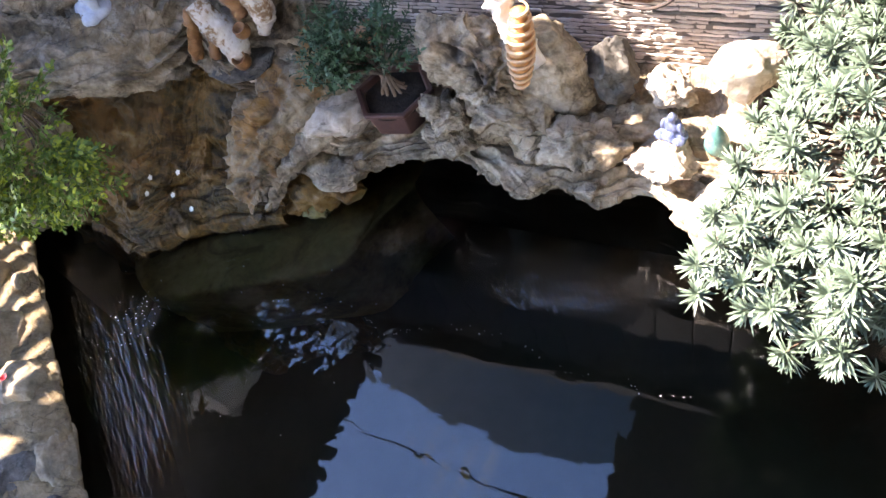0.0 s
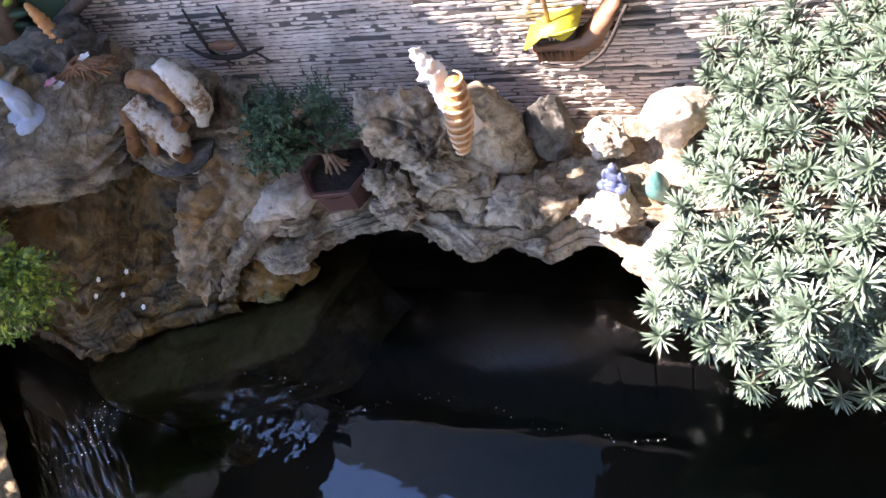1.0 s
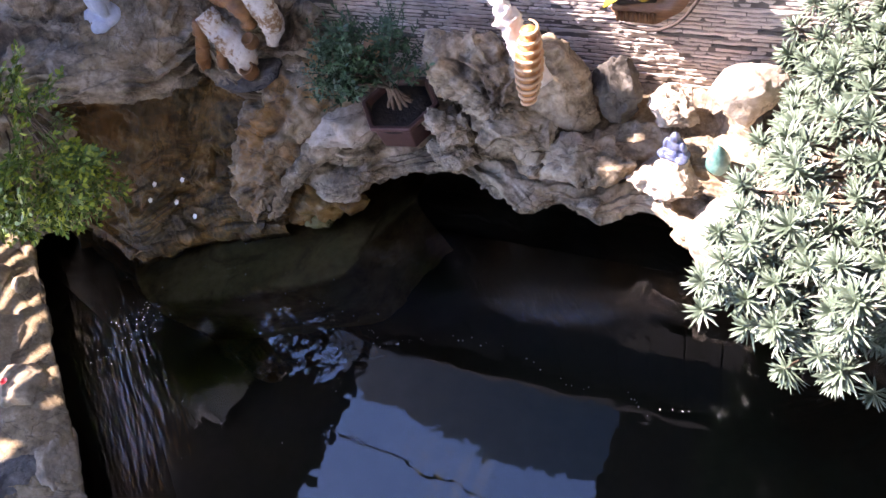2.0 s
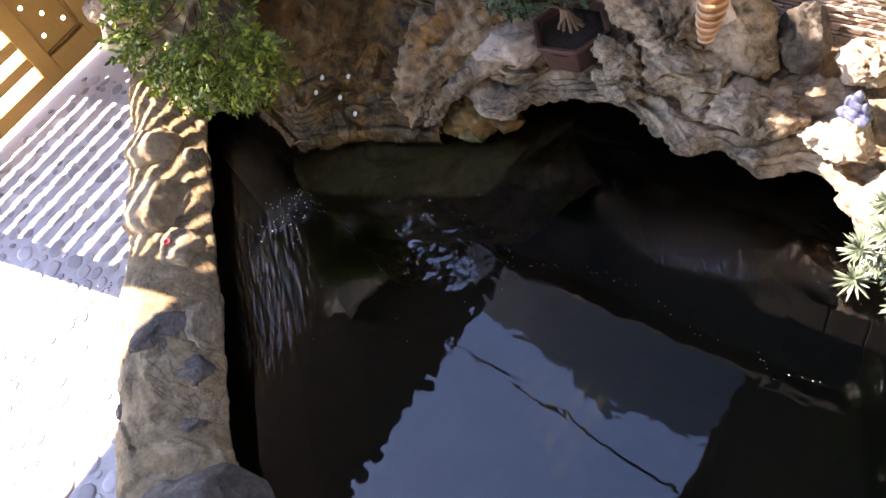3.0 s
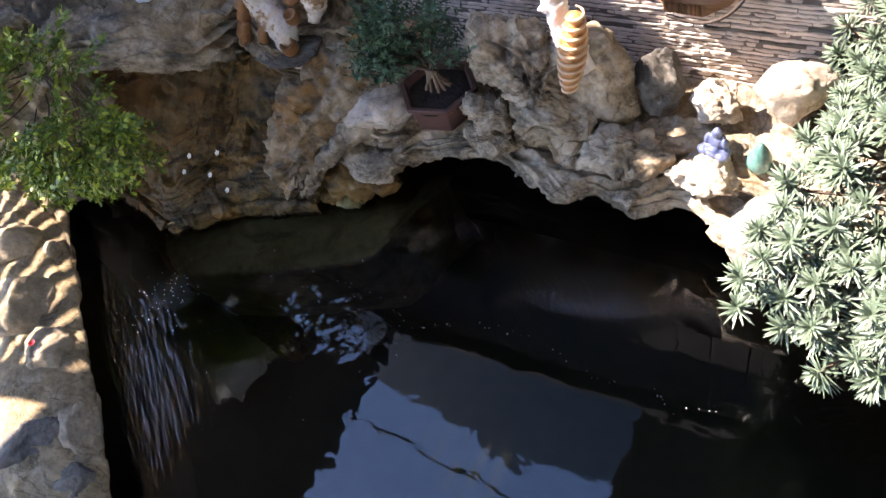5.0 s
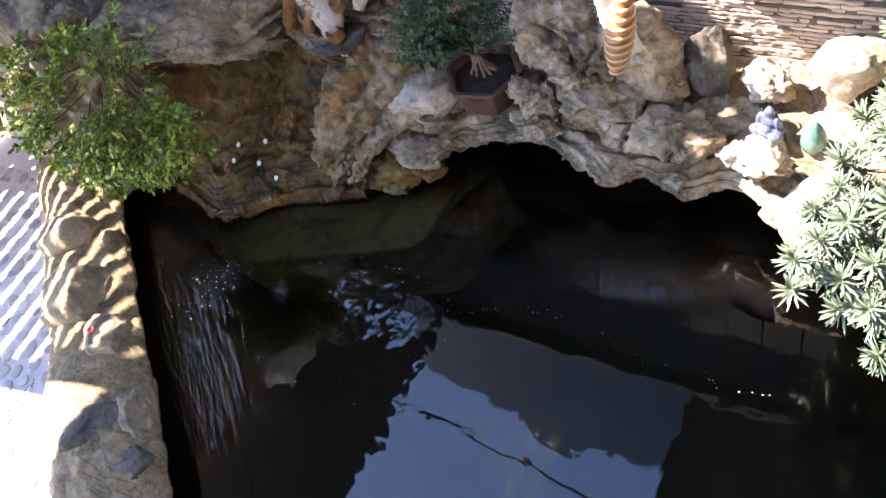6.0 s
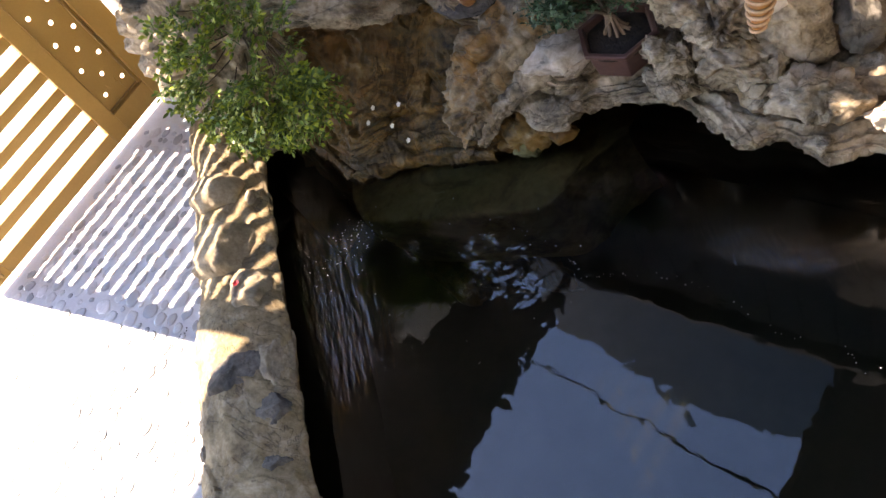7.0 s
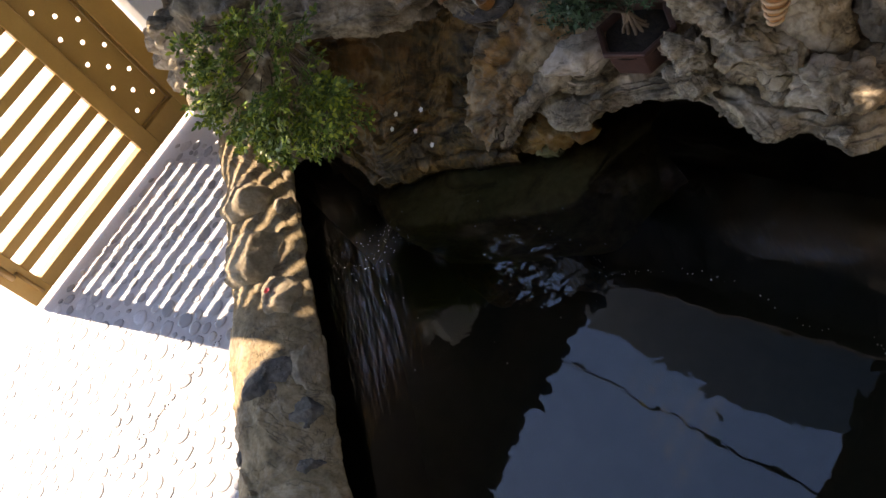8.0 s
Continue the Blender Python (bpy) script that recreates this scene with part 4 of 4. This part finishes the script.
# ---- ornaments on the rocks ----
def spire(name, label, foot, tip, r, turns, mat, band=None, knobs=True):
    """A spiral shell between its narrow foot and its broad end."""
    foot, tip = Vector(foot), Vector(tip)
    length = (tip - foot).length
    m = Matrix.Translation(foot) @ (tip - foot).to_track_quat("Z", "Y").to_matrix().to_4x4()
    steps = [(0.001, 0)]
    for i in range(turns):
        a, b = i / turns, (i + 1) / turns
        w0, w1 = r * (0.25 + 0.75 * math.sin(math.pi * (0.08 + 0.82 * a))), r * (0.25 + 0.75 * math.sin(math.pi * (0.08 + 0.82 * b)))
        steps += [(w0 * 0.80, length * (a + 0.02)), (w0 * 1.08, length * (a + 0.5 / turns)), (w1 * 0.84, length * (b - 0.02))]
    steps.append((0.001, length))
    ob = thing(name, label, "shell")
    bm = turned(steps, 28, m=m)
    part("whorl", bm, mat, ob)
    if band:
        bm = bmesh.new()
        for i in range(turns):
            a = (i + 0.5) / turns
            w = r * (0.25 + 0.75 * math.sin(math.pi * (0.08 + 0.82 * a))) * 1.02
            ring = [m @ Vector((w * 1.1 * math.cos(k), w * 1.1 * math.sin(k), length * (a + (k / 6.28 - 0.4) / turns))) for k in [math.radians(33 * j) for j in range(12)]]
            tube(ring, [0.0016, 0.0036, 0.0036, 0.0016], 6, 30, bm)
        part("rib_band", bm, band, ob, "paler raised ribs")
    return ob


spire("spiral_shell", "orange spiral shell with pale ribs in sunlight", (-0.630, 1.105, 0.40), (-0.598, 1.115, 0.60), 0.024, 10, SHELL_ORANGE, SHELL_CREAM)
bm = tube([(-0.60, 1.13, 0.44), (-0.635, 1.14, 0.52), (-0.665, 1.15, 0.60), (-0.685, 1.155, 0.64)], [0.018, 0.026, 0.02, 0.006], 20, 40)
bm.normal_update()
for v in list(bm.verts):
    v.co += v.normal * 0.02 * rough_height(v.co, 0.03, 71)
tagged(part("coral_piece", bm, SHELL_WHITE), "knobbly white coral leaning on the scholar's rock", "coral")
spire("spiral_shell", "orange-brown spire shell lying by the basket", (-1.625, 1.235, 0.765), (-1.60, 1.235, 0.635), 0.017, 8, SHELL_ORANGE)


def seated_figure(name, at, size, mat, label, face=0.0):
    """A plain seated statue: folded legs, body, arms and head in one mesh."""
    bm = bmesh.new()
    m = Matrix.Translation(at) @ Matrix.Rotation(face, 4, "Z") @ Matrix.Scale(size, 4)
    for c, r, rot in (((0, 0, 0.16), (0.50, 0.36, 0.17), 0), ((-0.30, -0.18, 0.16), (0.22, 0.20, 0.13), 0), ((0.30, -0.18, 0.16), (0.22, 0.20, 0.13), 0), ((0, 0.06, 0.48), (0.30, 0.22, 0.32), 0),
                      ((-0.30, 0.0, 0.50), (0.10, 0.12, 0.24), 14), ((0.30, 0.0, 0.50), (0.10, 0.12, 0.24), -14), ((0, -0.20, 0.30), (0.20, 0.11, 0.08), 0), ((0, 0.02, 0.84), (0.155, 0.16, 0.18), 0), ((0, 0.04, 1.0), (0.06, 0.06, 0.05), 0)):
        ball((0, 0, 0), (1, 1, 1), m @ Matrix.Translation(c) @ Matrix.Rotation(radians(rot), 4, "Y") @ Matrix.Diagonal((*r, 1)), 3, bm)
    ob = part(name, bm, mat)
    skin = ob.modifiers.new("skin", "REMESH")
    skin.mode, skin.voxel_size, skin.use_smooth_shade = "VOXEL", 0.03 * size, True
    return tagged(ob, label, "statue")


seated_figure("seated_statue", (-1.70, 1.09, 0.535), 0.125, STATUE_WHITE, "pale grey seated stone statue on the layered rock", -0.5)
seated_figure("small_figurine", (-0.338, 1.13, 0.268), 0.066, STATUE_BLUE, "small blue glazed seated figurine on the ledge", -0.3)
bm = turned([(0.012, 0), (0.026, 0.004), (0.031, 0.022), (0.028, 0.045), (0.019, 0.066), (0.012, 0.08), (0.006, 0.09), (0.001, 0.092)], 20, m=pose(-0.252, 1.13, 0.245, 4, 0, 0) @ Matrix.Scale(0.82, 4))
tagged(part("small_figurine", bm, STATUE_GREEN), "small rounded green glazed figurine on the ledge", "figurine")

# Driftwood with little jars.
drift = thing("driftwood_ornament", "brown and cream driftwood ornament with little jars", "ornament")


def limb(points, radii, mat, seed, name, label=""):
    bm = tube(points, radii, 24, 40)
    bm.normal_update()
    for v in list(bm.verts):
        v.co += v.normal * 0.014 * rough_height(v.co, 0.06, seed)
    return part(name, bm, mat, drift, label)


limb([(-1.33, 1.19, 0.61), (-1.29, 1.18, 0.56), (-1.27, 1.17, 0.50), (-1.285, 1.16, 0.45)], [0.016, 0.03, 0.028, 0.014], CREAM, 81, "cream_limb")
limb([(-1.44, 1.15, 0.53), (-1.40, 1.14, 0.47), (-1.37, 1.13, 0.42), (-1.385, 1.12, 0.37)], [0.03, 0.038, 0.036, 0.016], CREAM, 82, "cream_body")
limb([(-1.46, 1.14, 0.52), (-1.475, 1.13, 0.46), (-1.495, 1.12, 0.40), (-1.50, 1.12, 0.36)], [0.012, 0.02, 0.018, 0.013], ORANGE_WOOD, 83, "brown_limb")
limb([(-1.43, 1.18, 0.57), (-1.38, 1.18, 0.565), (-1.34, 1.17, 0.53), (-1.33, 1.16, 0.49)], [0.02, 0.03, 0.026, 0.012], ORANGE_WOOD, 84, "brown_crown")
limb([(-1.42, 1.12, 0.45), (-1.425, 1.11, 0.41), (-1.43, 1.11, 0.385)], [0.01, 0.014, 0.012], ORANGE_WOOD, 85, "brown_stub")
for x, y, z, s in ((-1.345, 1.11, 0.385, 1.0), (-1.325, 1.14, 0.455, 0.9)):
    part("little_jar", turned([(0.013, 0), (0.02, 0.006), (0.022, 0.018), (0.017, 0.03), (0.019, 0.034), (0.015, 0.034), (0.013, 0.02), (0.001, 0.018)], 18, m=Matrix.Translation((x, y, z)) @ Matrix.Rotation(0.35, 4, "X") @ Matrix.Scale(s, 4)), ORANGE_WOOD, drift, "ochre glazed little jar")
bm = rock_mesh((0.115, 0.06, 0.016), 0.012, 0.07, 86, 4, m=pose(-1.38, 1.13, 0.365, 0, -8, 0))
part("slate_base", bm, ROCK_DARK, drift)
lump("knobbly_stone", (-1.335, 1.11, 0.345), (0.028, 0.02, 0.018), 0.02, 0.025, 87, ROCK_PALE, "small knobbly beige stone on the rock", cuts=4)

basket = thing("wicker_basket", "small brown wicker basket on the rock", "basket")
rnd = random.Random(4)
for k in range(34):
    a, b = rnd.uniform(0, 6.28), rnd.uniform(-0.7, 0.7)
    u, w = Vector((math.cos(a), math.sin(a) * 0.5, b)), Vector((math.cos(a + 2.2), math.sin(a + 2.2) * 0.5, -b * 0.4))
    c = Vector((-1.555, 1.20, 0.595))
    part("wicker_strand", tube([c + Vector((u.x * 0.105, u.y * 0.06, u.z * 0.03 + 0.02 * u.x)), c + Vector((0, -0.01, 0.025)) + 0.02 * (u + w), c + Vector((w.x * 0.105, w.y * 0.06, w.z * 0.03 + 0.02 * w.x))], [0.004, 0.004], 5, 8), WICKER, basket)
for i, (x, y, z, mt) in enumerate(((-1.60, 1.13, 0.615, PINK), (-1.59, 1.135, 0.60, WHITE), (-1.615, 1.14, 0.605, RED), (-1.52, 1.19, 0.635, WHITE))):
    bm = bmesh.new()
    for k in range(5):
        leaf(bm, pose(x, y, z, 0, 0, 72 * k + 20 * i) @ pose(0, 0, 0, 25), 0.018, 0.014, 0.2, 0.1)
    tagged(part("small_blossom", bm, mt), "tiny pink and white artificial blossom", "flower", "blossoms by the basket")

bm = bmesh.new()
for k in range(6):
    leaf(bm, pose(-1.672, 0.275, 0.172, 0, 0, 60 * k) @ pose(0, 0, 0, 35), 0.011, 0.010, 0.2, 0.1)
tagged(part("red_petals", bm, RED), "small red blossom fallen on the kerb", "flower")
rnd = random.Random(6)
for x, y, z in ((-1.56, 0.835, 0.245), (-1.60, 0.82, 0.19), (-1.50, 0.87, 0.235), (-1.52, 0.83, 0.19), (-1.475, 0.82, 0.155)):
    bm = bmesh.new()
    for k in range(5):
        leaf(bm, pose(x, y, z, 35, 0, 0) @ pose(0, 0, 0, 0, 0, 72 * k + 30 * x) @ pose(0, 0, 0, 20), 0.008, 0.007, 0.2, 0.1)
    tagged(part("fallen_petal", bm, WHITE), "tiny white petal stuck on wet rock", "petal", "petals on the waterfall rock")

# Bubbles and specks drifting on the water; white dots also stand for sun glints.
rnd = random.Random(19)
bm = bmesh.new()
lines = [[(-1.20, 0.67), (-1.11, 0.72), (-0.99, 0.705), (-0.916, 0.672)], [(-0.89, 0.653), (-0.77, 0.705), (-0.62, 0.73)], [(-0.56, 0.711), (-0.434, 0.671), (-0.339, 0.69), (-0.286, 0.657), (-0.214, 0.687)]]
dots = [(rnd.gauss(-1.54, 0.05), rnd.gauss(0.535, 0.06)) for _ in range(70)] + [(rnd.gauss(-1.1, 0.22), rnd.gauss(0.5, 0.18)) for _ in range(26)]
for line in lines:
    for v in spline([(x, y, 0) for x, y in line], 26):
        if rnd.random() < 0.6:
            dots.append((v.x + rnd.gauss(0, 0.004), v.y + rnd.gauss(0, 0.004)))
for x, y in dots:
    r = rnd.uniform(0.0006, 0.0016)
    bmesh.ops.create_icosphere(bm, subdivisions=1, radius=r, matrix=Matrix.Translation((x, y, WATER_Z + 0.0004)))
tagged(part("bubbles_and_glints", bm, WHITE), "tiny white bubbles and modelled sun glints on the pond", "foam", kind="stuff")

# ---- boats and relief on the wall ----
boat = thing("wall_boat", "small dark wooden sailing boat hung on the wall", "model boat")
bm = tube([(-1.36, 1.325, 0.545), (-1.30, 1.31, 0.520), (-1.22, 1.31, 0.515), (-1.15, 1.325, 0.525)], [0.003, 0.006, 0.007, 0.003], 12, 24)
part("hull", bm, BOAT_DARK, boat)
part("cabin", ball((-1.25, 1.315, 0.545), (0.038, 0.014, 0.013), cuts=3), BOAT_WOOD, boat, "brownish rounded cabin")
for x in (-1.31, -1.215):
    part("mast", tube([(x, 1.33, 0.645), (x + 0.005, 1.325, 0.575), (x + 0.012, 1.325, 0.51)], [0.003, 0.005, 0.005], 8, 10), BOAT_DARK, boat)
    part("yard", tube([(x - 0.025, 1.32, 0.615), (x + 0.03, 1.32, 0.61)], [0.0035, 0.0035], 8, 6), BOAT_DARK, boat)
part("boom", tube([(-1.345, 1.32, 0.585), (-1.20, 1.32, 0.59)], [0.0035, 0.003], 8, 6), BOAT_DARK, boat)
for x in (-1.30, -1.19):
    part("oar", tube([(x, 1.33, 0.515), (x + 0.035, 1.335, 0.47)], [0.003, 0.0025], 8, 6), BOAT_DARK, boat)

junk = thing("wall_boat", "varnished wooden boat with yellow cabin roof on the wall", "model boat")


def plan(points, y0, y1):
    """A block cut from an outline seen on the wall."""
    bm = bmesh.new()
    a = [bm.verts.new((x, y0, z)) for x, z in points]
    b = [bm.verts.new((x, y1, z)) for x, z in points]
    bm.faces.new(a)
    bm.faces.new(b[::-1])
    for i in range(len(a)):
        j = (i + 1) % len(a)
        bm.faces.new((a[i], b[i], b[j], a[j]))
    bmesh.ops.recalc_face_normals(bm, faces=bm.faces)
    bmesh.ops.bevel(bm, geom=list(bm.edges), offset=0.003, segments=2, affect="EDGES")
    return bm


part("hull", plan([(-0.505, 0.500), (-0.485, 0.467), (-0.415, 0.462), (-0.36, 0.50), (-0.305, 0.60), (-0.33, 0.60), (-0.40, 0.512)], 1.295, 1.352), BOAT_WOOD, junk)
part("keel", tube([(-0.485, 1.29, 0.465), (-0.412, 1.288, 0.457), (-0.352, 1.288, 0.498), (-0.298, 1.29, 0.60)], [0.004, 0.004], 8, 16), BOAT_DARK, junk)
for k in range(9):
    part("plank", plan([(-0.492 + 0.0095 * k, 0.470), (-0.486 + 0.0095 * k, 0.470), (-0.486 + 0.0095 * k, 0.498), (-0.492 + 0.0095 * k, 0.498)], 1.286, 1.296), BOAT_WOOD, junk)
part("cabin_wall", plan([(-0.495, 0.502), (-0.41, 0.514), (-0.42, 0.538), (-0.455, 0.545), (-0.485, 0.525)], 1.30, 1.35), BOAT_DARK, junk)
for k in range(4):
    part("cabin_window", plan([(-0.462 + 0.008 * k, 0.522), (-0.457 + 0.008 * k, 0.522), (-0.457 + 0.008 * k, 0.533), (-0.462 + 0.008 * k, 0.533)], 1.292, 1.302), CREAM, junk)
part("cabin_roof", plan([(-0.515, 0.516), (-0.472, 0.546), (-0.392, 0.566), (-0.41, 0.545), (-0.430, 0.530), (-0.455, 0.546), (-0.468, 0.543), (-0.51, 0.510)], 1.278, 1.352), YELLOW, junk, "yellow painted roof")
part("mast", tube([(-0.462, 1.32, 0.54), (-0.465, 1.325, 0.80)], [0.005, 0.004], 8, 6), BOAT_WOOD, junk)

relief = thing("relief_tree", "dark green painted tree relief at the wall's end", "wall relief")
bm = loft([[(-2.6, 1.34, 0.45), (-1.95, 1.335, 0.45), (-1.70, 1.335, 0.50)], [(-2.6, 1.34, 0.75), (-2.0, 1.33, 0.72), (-1.62, 1.335, 0.70)], [(-2.6, 1.34, 1.2), (-2.0, 1.335, 1.1), (-1.42, 1.335, 0.80)]], 40, 30, 0.02, 0.12, 91)
part("painted_ground", bm, MURAL, relief)
part("tree_trunk", tube([(-1.86, 1.32, 0.62), (-1.80, 1.31, 0.74), (-1.74, 1.31, 0.84), (-1.74, 1.32, 1.0)], [0.06, 0.045, 0.035, 0.03], 16, 24), BARK, relief, "brown moulded trunk")
part("edge_branch", tube([(-1.72, 1.325, 0.62), (-1.63, 1.32, 0.665), (-1.54, 1.32, 0.71), (-1.44, 1.325, 0.76), (-1.40, 1.33, 0.84)], [0.014, 0.018, 0.016, 0.016, 0.012], 12, 24), TWIG, relief)
for k in range(13):
    r_, c_ = divmod(k, 4)
    part("leaf_pad", ball((-2.0 + 0.075 * c_ + 0.02 * (r_ % 2), 1.30, 0.73 - 0.035 * r_), (0.034, 0.014, 0.013), cuts=3), LEAF_YELLOW if k % 3 == 0 else LEAF_DARK, relief)

# ---- stones set in the kerb ----
def set_stone(at, radii, turn, mat, seed, label):
    part("kerb_stone", rock_mesh(radii, 0.013, 0.07, seed, 5, m=pose(*at, 0, 0, turn), facets=9), mat, kerb, label)


set_stone((-1.845, 0.36, 0.125), (0.12, 0.10, 0.085), 10, KERB_STONE, 101, "rounded beige kerb boulder")
set_stone((-1.66, 0.285, 0.118), (0.085, 0.06, 0.05), -30, KERB_STONE, 102, "rounded beige kerb boulder")
set_stone((-1.475, 0.175, 0.108), (0.135, 0.05, 0.042), -41, KERB_STONE, 103, "long pale kerb stone")
set_stone((-1.535, 0.085, 0.108), (0.11, 0.075, 0.042), -120, ROCK_DARK, 104, "dark grey kerb stone")
set_stone((-1.365, 0.055, 0.112), (0.066, 0.054, 0.040), -38, ROCK_DARK, 105, "dark grey kerb stone")
set_stone((-1.27, -0.045, 0.118), (0.055, 0.036, 0.032), 25, ROCK_DARK, 106, "dark grey kerb stone")
set_stone((-1.115, -0.225, 0.115), (0.205, 0.175, 0.075), 49, ROCK_DARK, 107, "large dark grey kerb stone")
set_stone((-1.50, -0.10, 0.07), (0.035, 0.03, 0.035), 0, ROCK_DARK, 108, "dark grey kerb stone")
set_stone((-2.01, 0.50, 0.11), (0.11, 0.07, 0.08), 20, KERB_STONE, 109, "rounded beige kerb boulder")
set_stone((-1.90, 0.53, 0.10), (0.05, 0.045, 0.05), 40, KERB_STONE, 110, "rounded beige kerb boulder")
set_stone((-1.80, 0.445, 0.10), (0.05, 0.035, 0.05), 40, KERB, 111, "yellowish kerb stone")
set_stone((-1.72, 0.18, 0.075), (0.07, 0.05, 0.05), -40, KERB_STONE, 112, "beige kerb stone")
set_stone((-0.85, -0.40, 0.09), (0.16, 0.10, 0.07), -40, KERB_STONE, 113, "beige kerb stone")

# ---- pebbles of the floor ----
def pebble_mesh(seed):
    rnd = random.Random(seed)
    bm = bmesh.new()
    n = 9
    rr = [rnd.uniform(0.82, 1.1) for _ in range(n)]
    rings = []
    for s, z in ((1.0, -0.002), (0.97, 0.004), (0.72, 0.0075)):
        rings.append([bm.verts.new((rr[k] * s * math.cos(2 * math.pi * k / n), rr[k] * s * 0.8 * math.sin(2 * math.pi * k / n), z)) for k in range(n)])
    for q, r in zip(rings, rings[1:]):
        for k in range(n):
            bm.faces.new((q[k], q[(k + 1) % n], r[(k + 1) % n], r[k]))
    bm.faces.new(rings[-1])
    return mesh_of("pebble", bm, PEBBLE)


pebbles = [pebble_mesh(400 + i) for i in range(8)]
rnd = random.Random(77)
spots = []
cell = {}


def outer_y(x):
    """Where the kerb's outer side runs at x."""
    for (a, b), (c, d) in zip(OUTER, OUTER[1:]):
        if a <= x <= c:
            return b + (d - b) * (x - a) / (c - a)
    return OUTER[0][1] if x < OUTER[0][0] else OUTER[-1][1]


for r0, tries in ((0.030, 1500), (0.021, 3500), (0.013, 6000)):
    for _ in range(tries):
        x, y = rnd.uniform(-2.74, -1.15), rnd.uniform(-0.75, 0.78)
        if y > outer_y(x) + 0.02:
            continue
        # the joints between the square floor tiles stay free
        if abs((x + 1.945) % 0.40) < r0 + 0.002 or abs((y - 0.02) % 0.40) < r0 + 0.002:
            continue
        r = r0 * rnd.uniform(0.85, 1.15)
        key = (int(x * 12), int(y * 12))
        if any((x - u) ** 2 + (y - v) ** 2 < (0.93 * (r + s)) ** 2 for i in (-1, 0, 1) for j in (-1, 0, 1) for u, v, s in cell.get((key[0] + i, key[1] + j), ())):
            continue
        cell.setdefault(key, []).append((x, y, r))
        spots.append((x, y, r))
spots.sort(key=lambda s: s[0] * -1 + 0.4 * abs(s[1] - 0.2))
rest = bmesh.new()
for i, (x, y, r) in enumerate(spots):
    m = pose(x, y, 0.001, 0, 0, rnd.uniform(0, 360)) @ Matrix.Diagonal((r, r, rnd.uniform(0.10, 0.24), 1))
    if i < 300:
        piece("pebble", pebbles[i % 8], ground, m)
    else:
        k = len(rest.verts)
        rest.from_mesh(pebbles[i % 8])
        rest.verts.ensure_lookup_table()
        for v in rest.verts[k:]:
            v.co = m @ v.co
# gravel washed into the joint between two floor slabs
grit = [mesh_of("joint_grit", rock_mesh((1, 0.8, 0.35), 0.25, 0.9, 450 + i, 1), GRIT) for i in range(4)]
for k in range(120):
    y = -0.78 + 0.0079 * k
    if noise.noise(Vector((y * 9, 3.0, 0.0))) > -0.22:
        r = rnd.uniform(0.0022, 0.0048)
        piece("joint_grit", grit[k % 4], ground, pose(-1.955 + 0.12 * (y + 0.15) + rnd.gauss(0, 0.0035), y, 0.002, 0, 0, rnd.uniform(0, 360)) @ Matrix.Scale(r, 4))
ob = part("pebble_field", rest, PEBBLE, ground)
tagged(ob, kind="stuff")

# ---- stone strips of the wall ----
def strip_mesh(seed, mat):
    """A thin split strip one metre long: ragged along its edges and face."""
    rnd = random.Random(seed)
    bm = bmesh.new()
    n = 9
    rows = [[], [], [], []]
    for k in range(n):
        x = k / (n - 1)
        out = rnd.uniform(0.35, 1.0)
        lo, hi = rnd.uniform(-0.06, 0.16), rnd.uniform(0.84, 1.06)
        for row, (y, z) in zip(rows, ((0, lo), (-out * rnd.uniform(0.7, 1), lo + 0.12), (-out, hi - 0.15), (0, hi))):
            row.append(bm.verts.new((x, y, z)))
    for a, b in zip(rows, rows[1:]):
        for k in range(n - 1):
            bm.faces.new((a[k], a[k + 1], b[k + 1], b[k]))
    for k in (0, n - 1):
        bm.faces.new([r[k] for r in rows])
    bmesh.ops.recalc_face_normals(bm, faces=bm.faces)
    return mesh_of("stone_strip", bm, mat, False)


# Unseen dark boards, added so the water mirrors the upper wall dark.
unseen_dark_board = mesh_of("unseen_dark_board", box(0, 0.116, WALL_Y - 0.022, WALL_Y - 0.001, 0, 0.546, 0.003), SOFFIT, False)
for k in range(22):
    piece("unseen_dark_board", unseen_dark_board, wall, pose(-1.94 + 0.12 * k, 0, 0.904))
light_strips = [strip_mesh(500 + i, STRIP) for i in range(8)]
dark_strips = [strip_mesh(520 + i, STRIP_DARK) for i in range(3)]
rnd = random.Random(55)
rest_light, rest_dark = bmesh.new(), bmesh.new()
made = 0
z = 0.16
while z < 0.90:
    h = rnd.uniform(0.0095, 0.0125)
    x = -1.72 + rnd.uniform(0, 0.1)
    while x < 0.75:
        w = rnd.uniform(0.06, 0.17)
        dark = rnd.random() < 0.03
        deep = rnd.uniform(0.008, 0.012) if dark else rnd.uniform(0.003, 0.009)
        m = pose(x, WALL_Y + 0.002, z) @ Matrix.Diagonal((w * 0.985, deep, h * 0.93, 1))
        me = dark_strips[rnd.randrange(3)] if dark else light_strips[rnd.randrange(8)]
        if made < 300 and -0.72 < x < -0.12 and 0.34 < z < 0.64 or (dark and z < 0.8):
            piece("stone_strip", me, wall, m)
            made += 1
        else:
            b = rest_dark if dark else rest_light
            k = len(b.verts)
            b.from_mesh(me)
            b.verts.ensure_lookup_table()
            for v in b.verts[k:]:
                v.co = m @ v.co
        x += w
    z += h
tagged(part("strip_field", rest_light, STRIP, wall, smooth=False), kind="stuff")
tagged(part("dark_strip_field", rest_dark, STRIP_DARK, wall, smooth=False), kind="stuff")
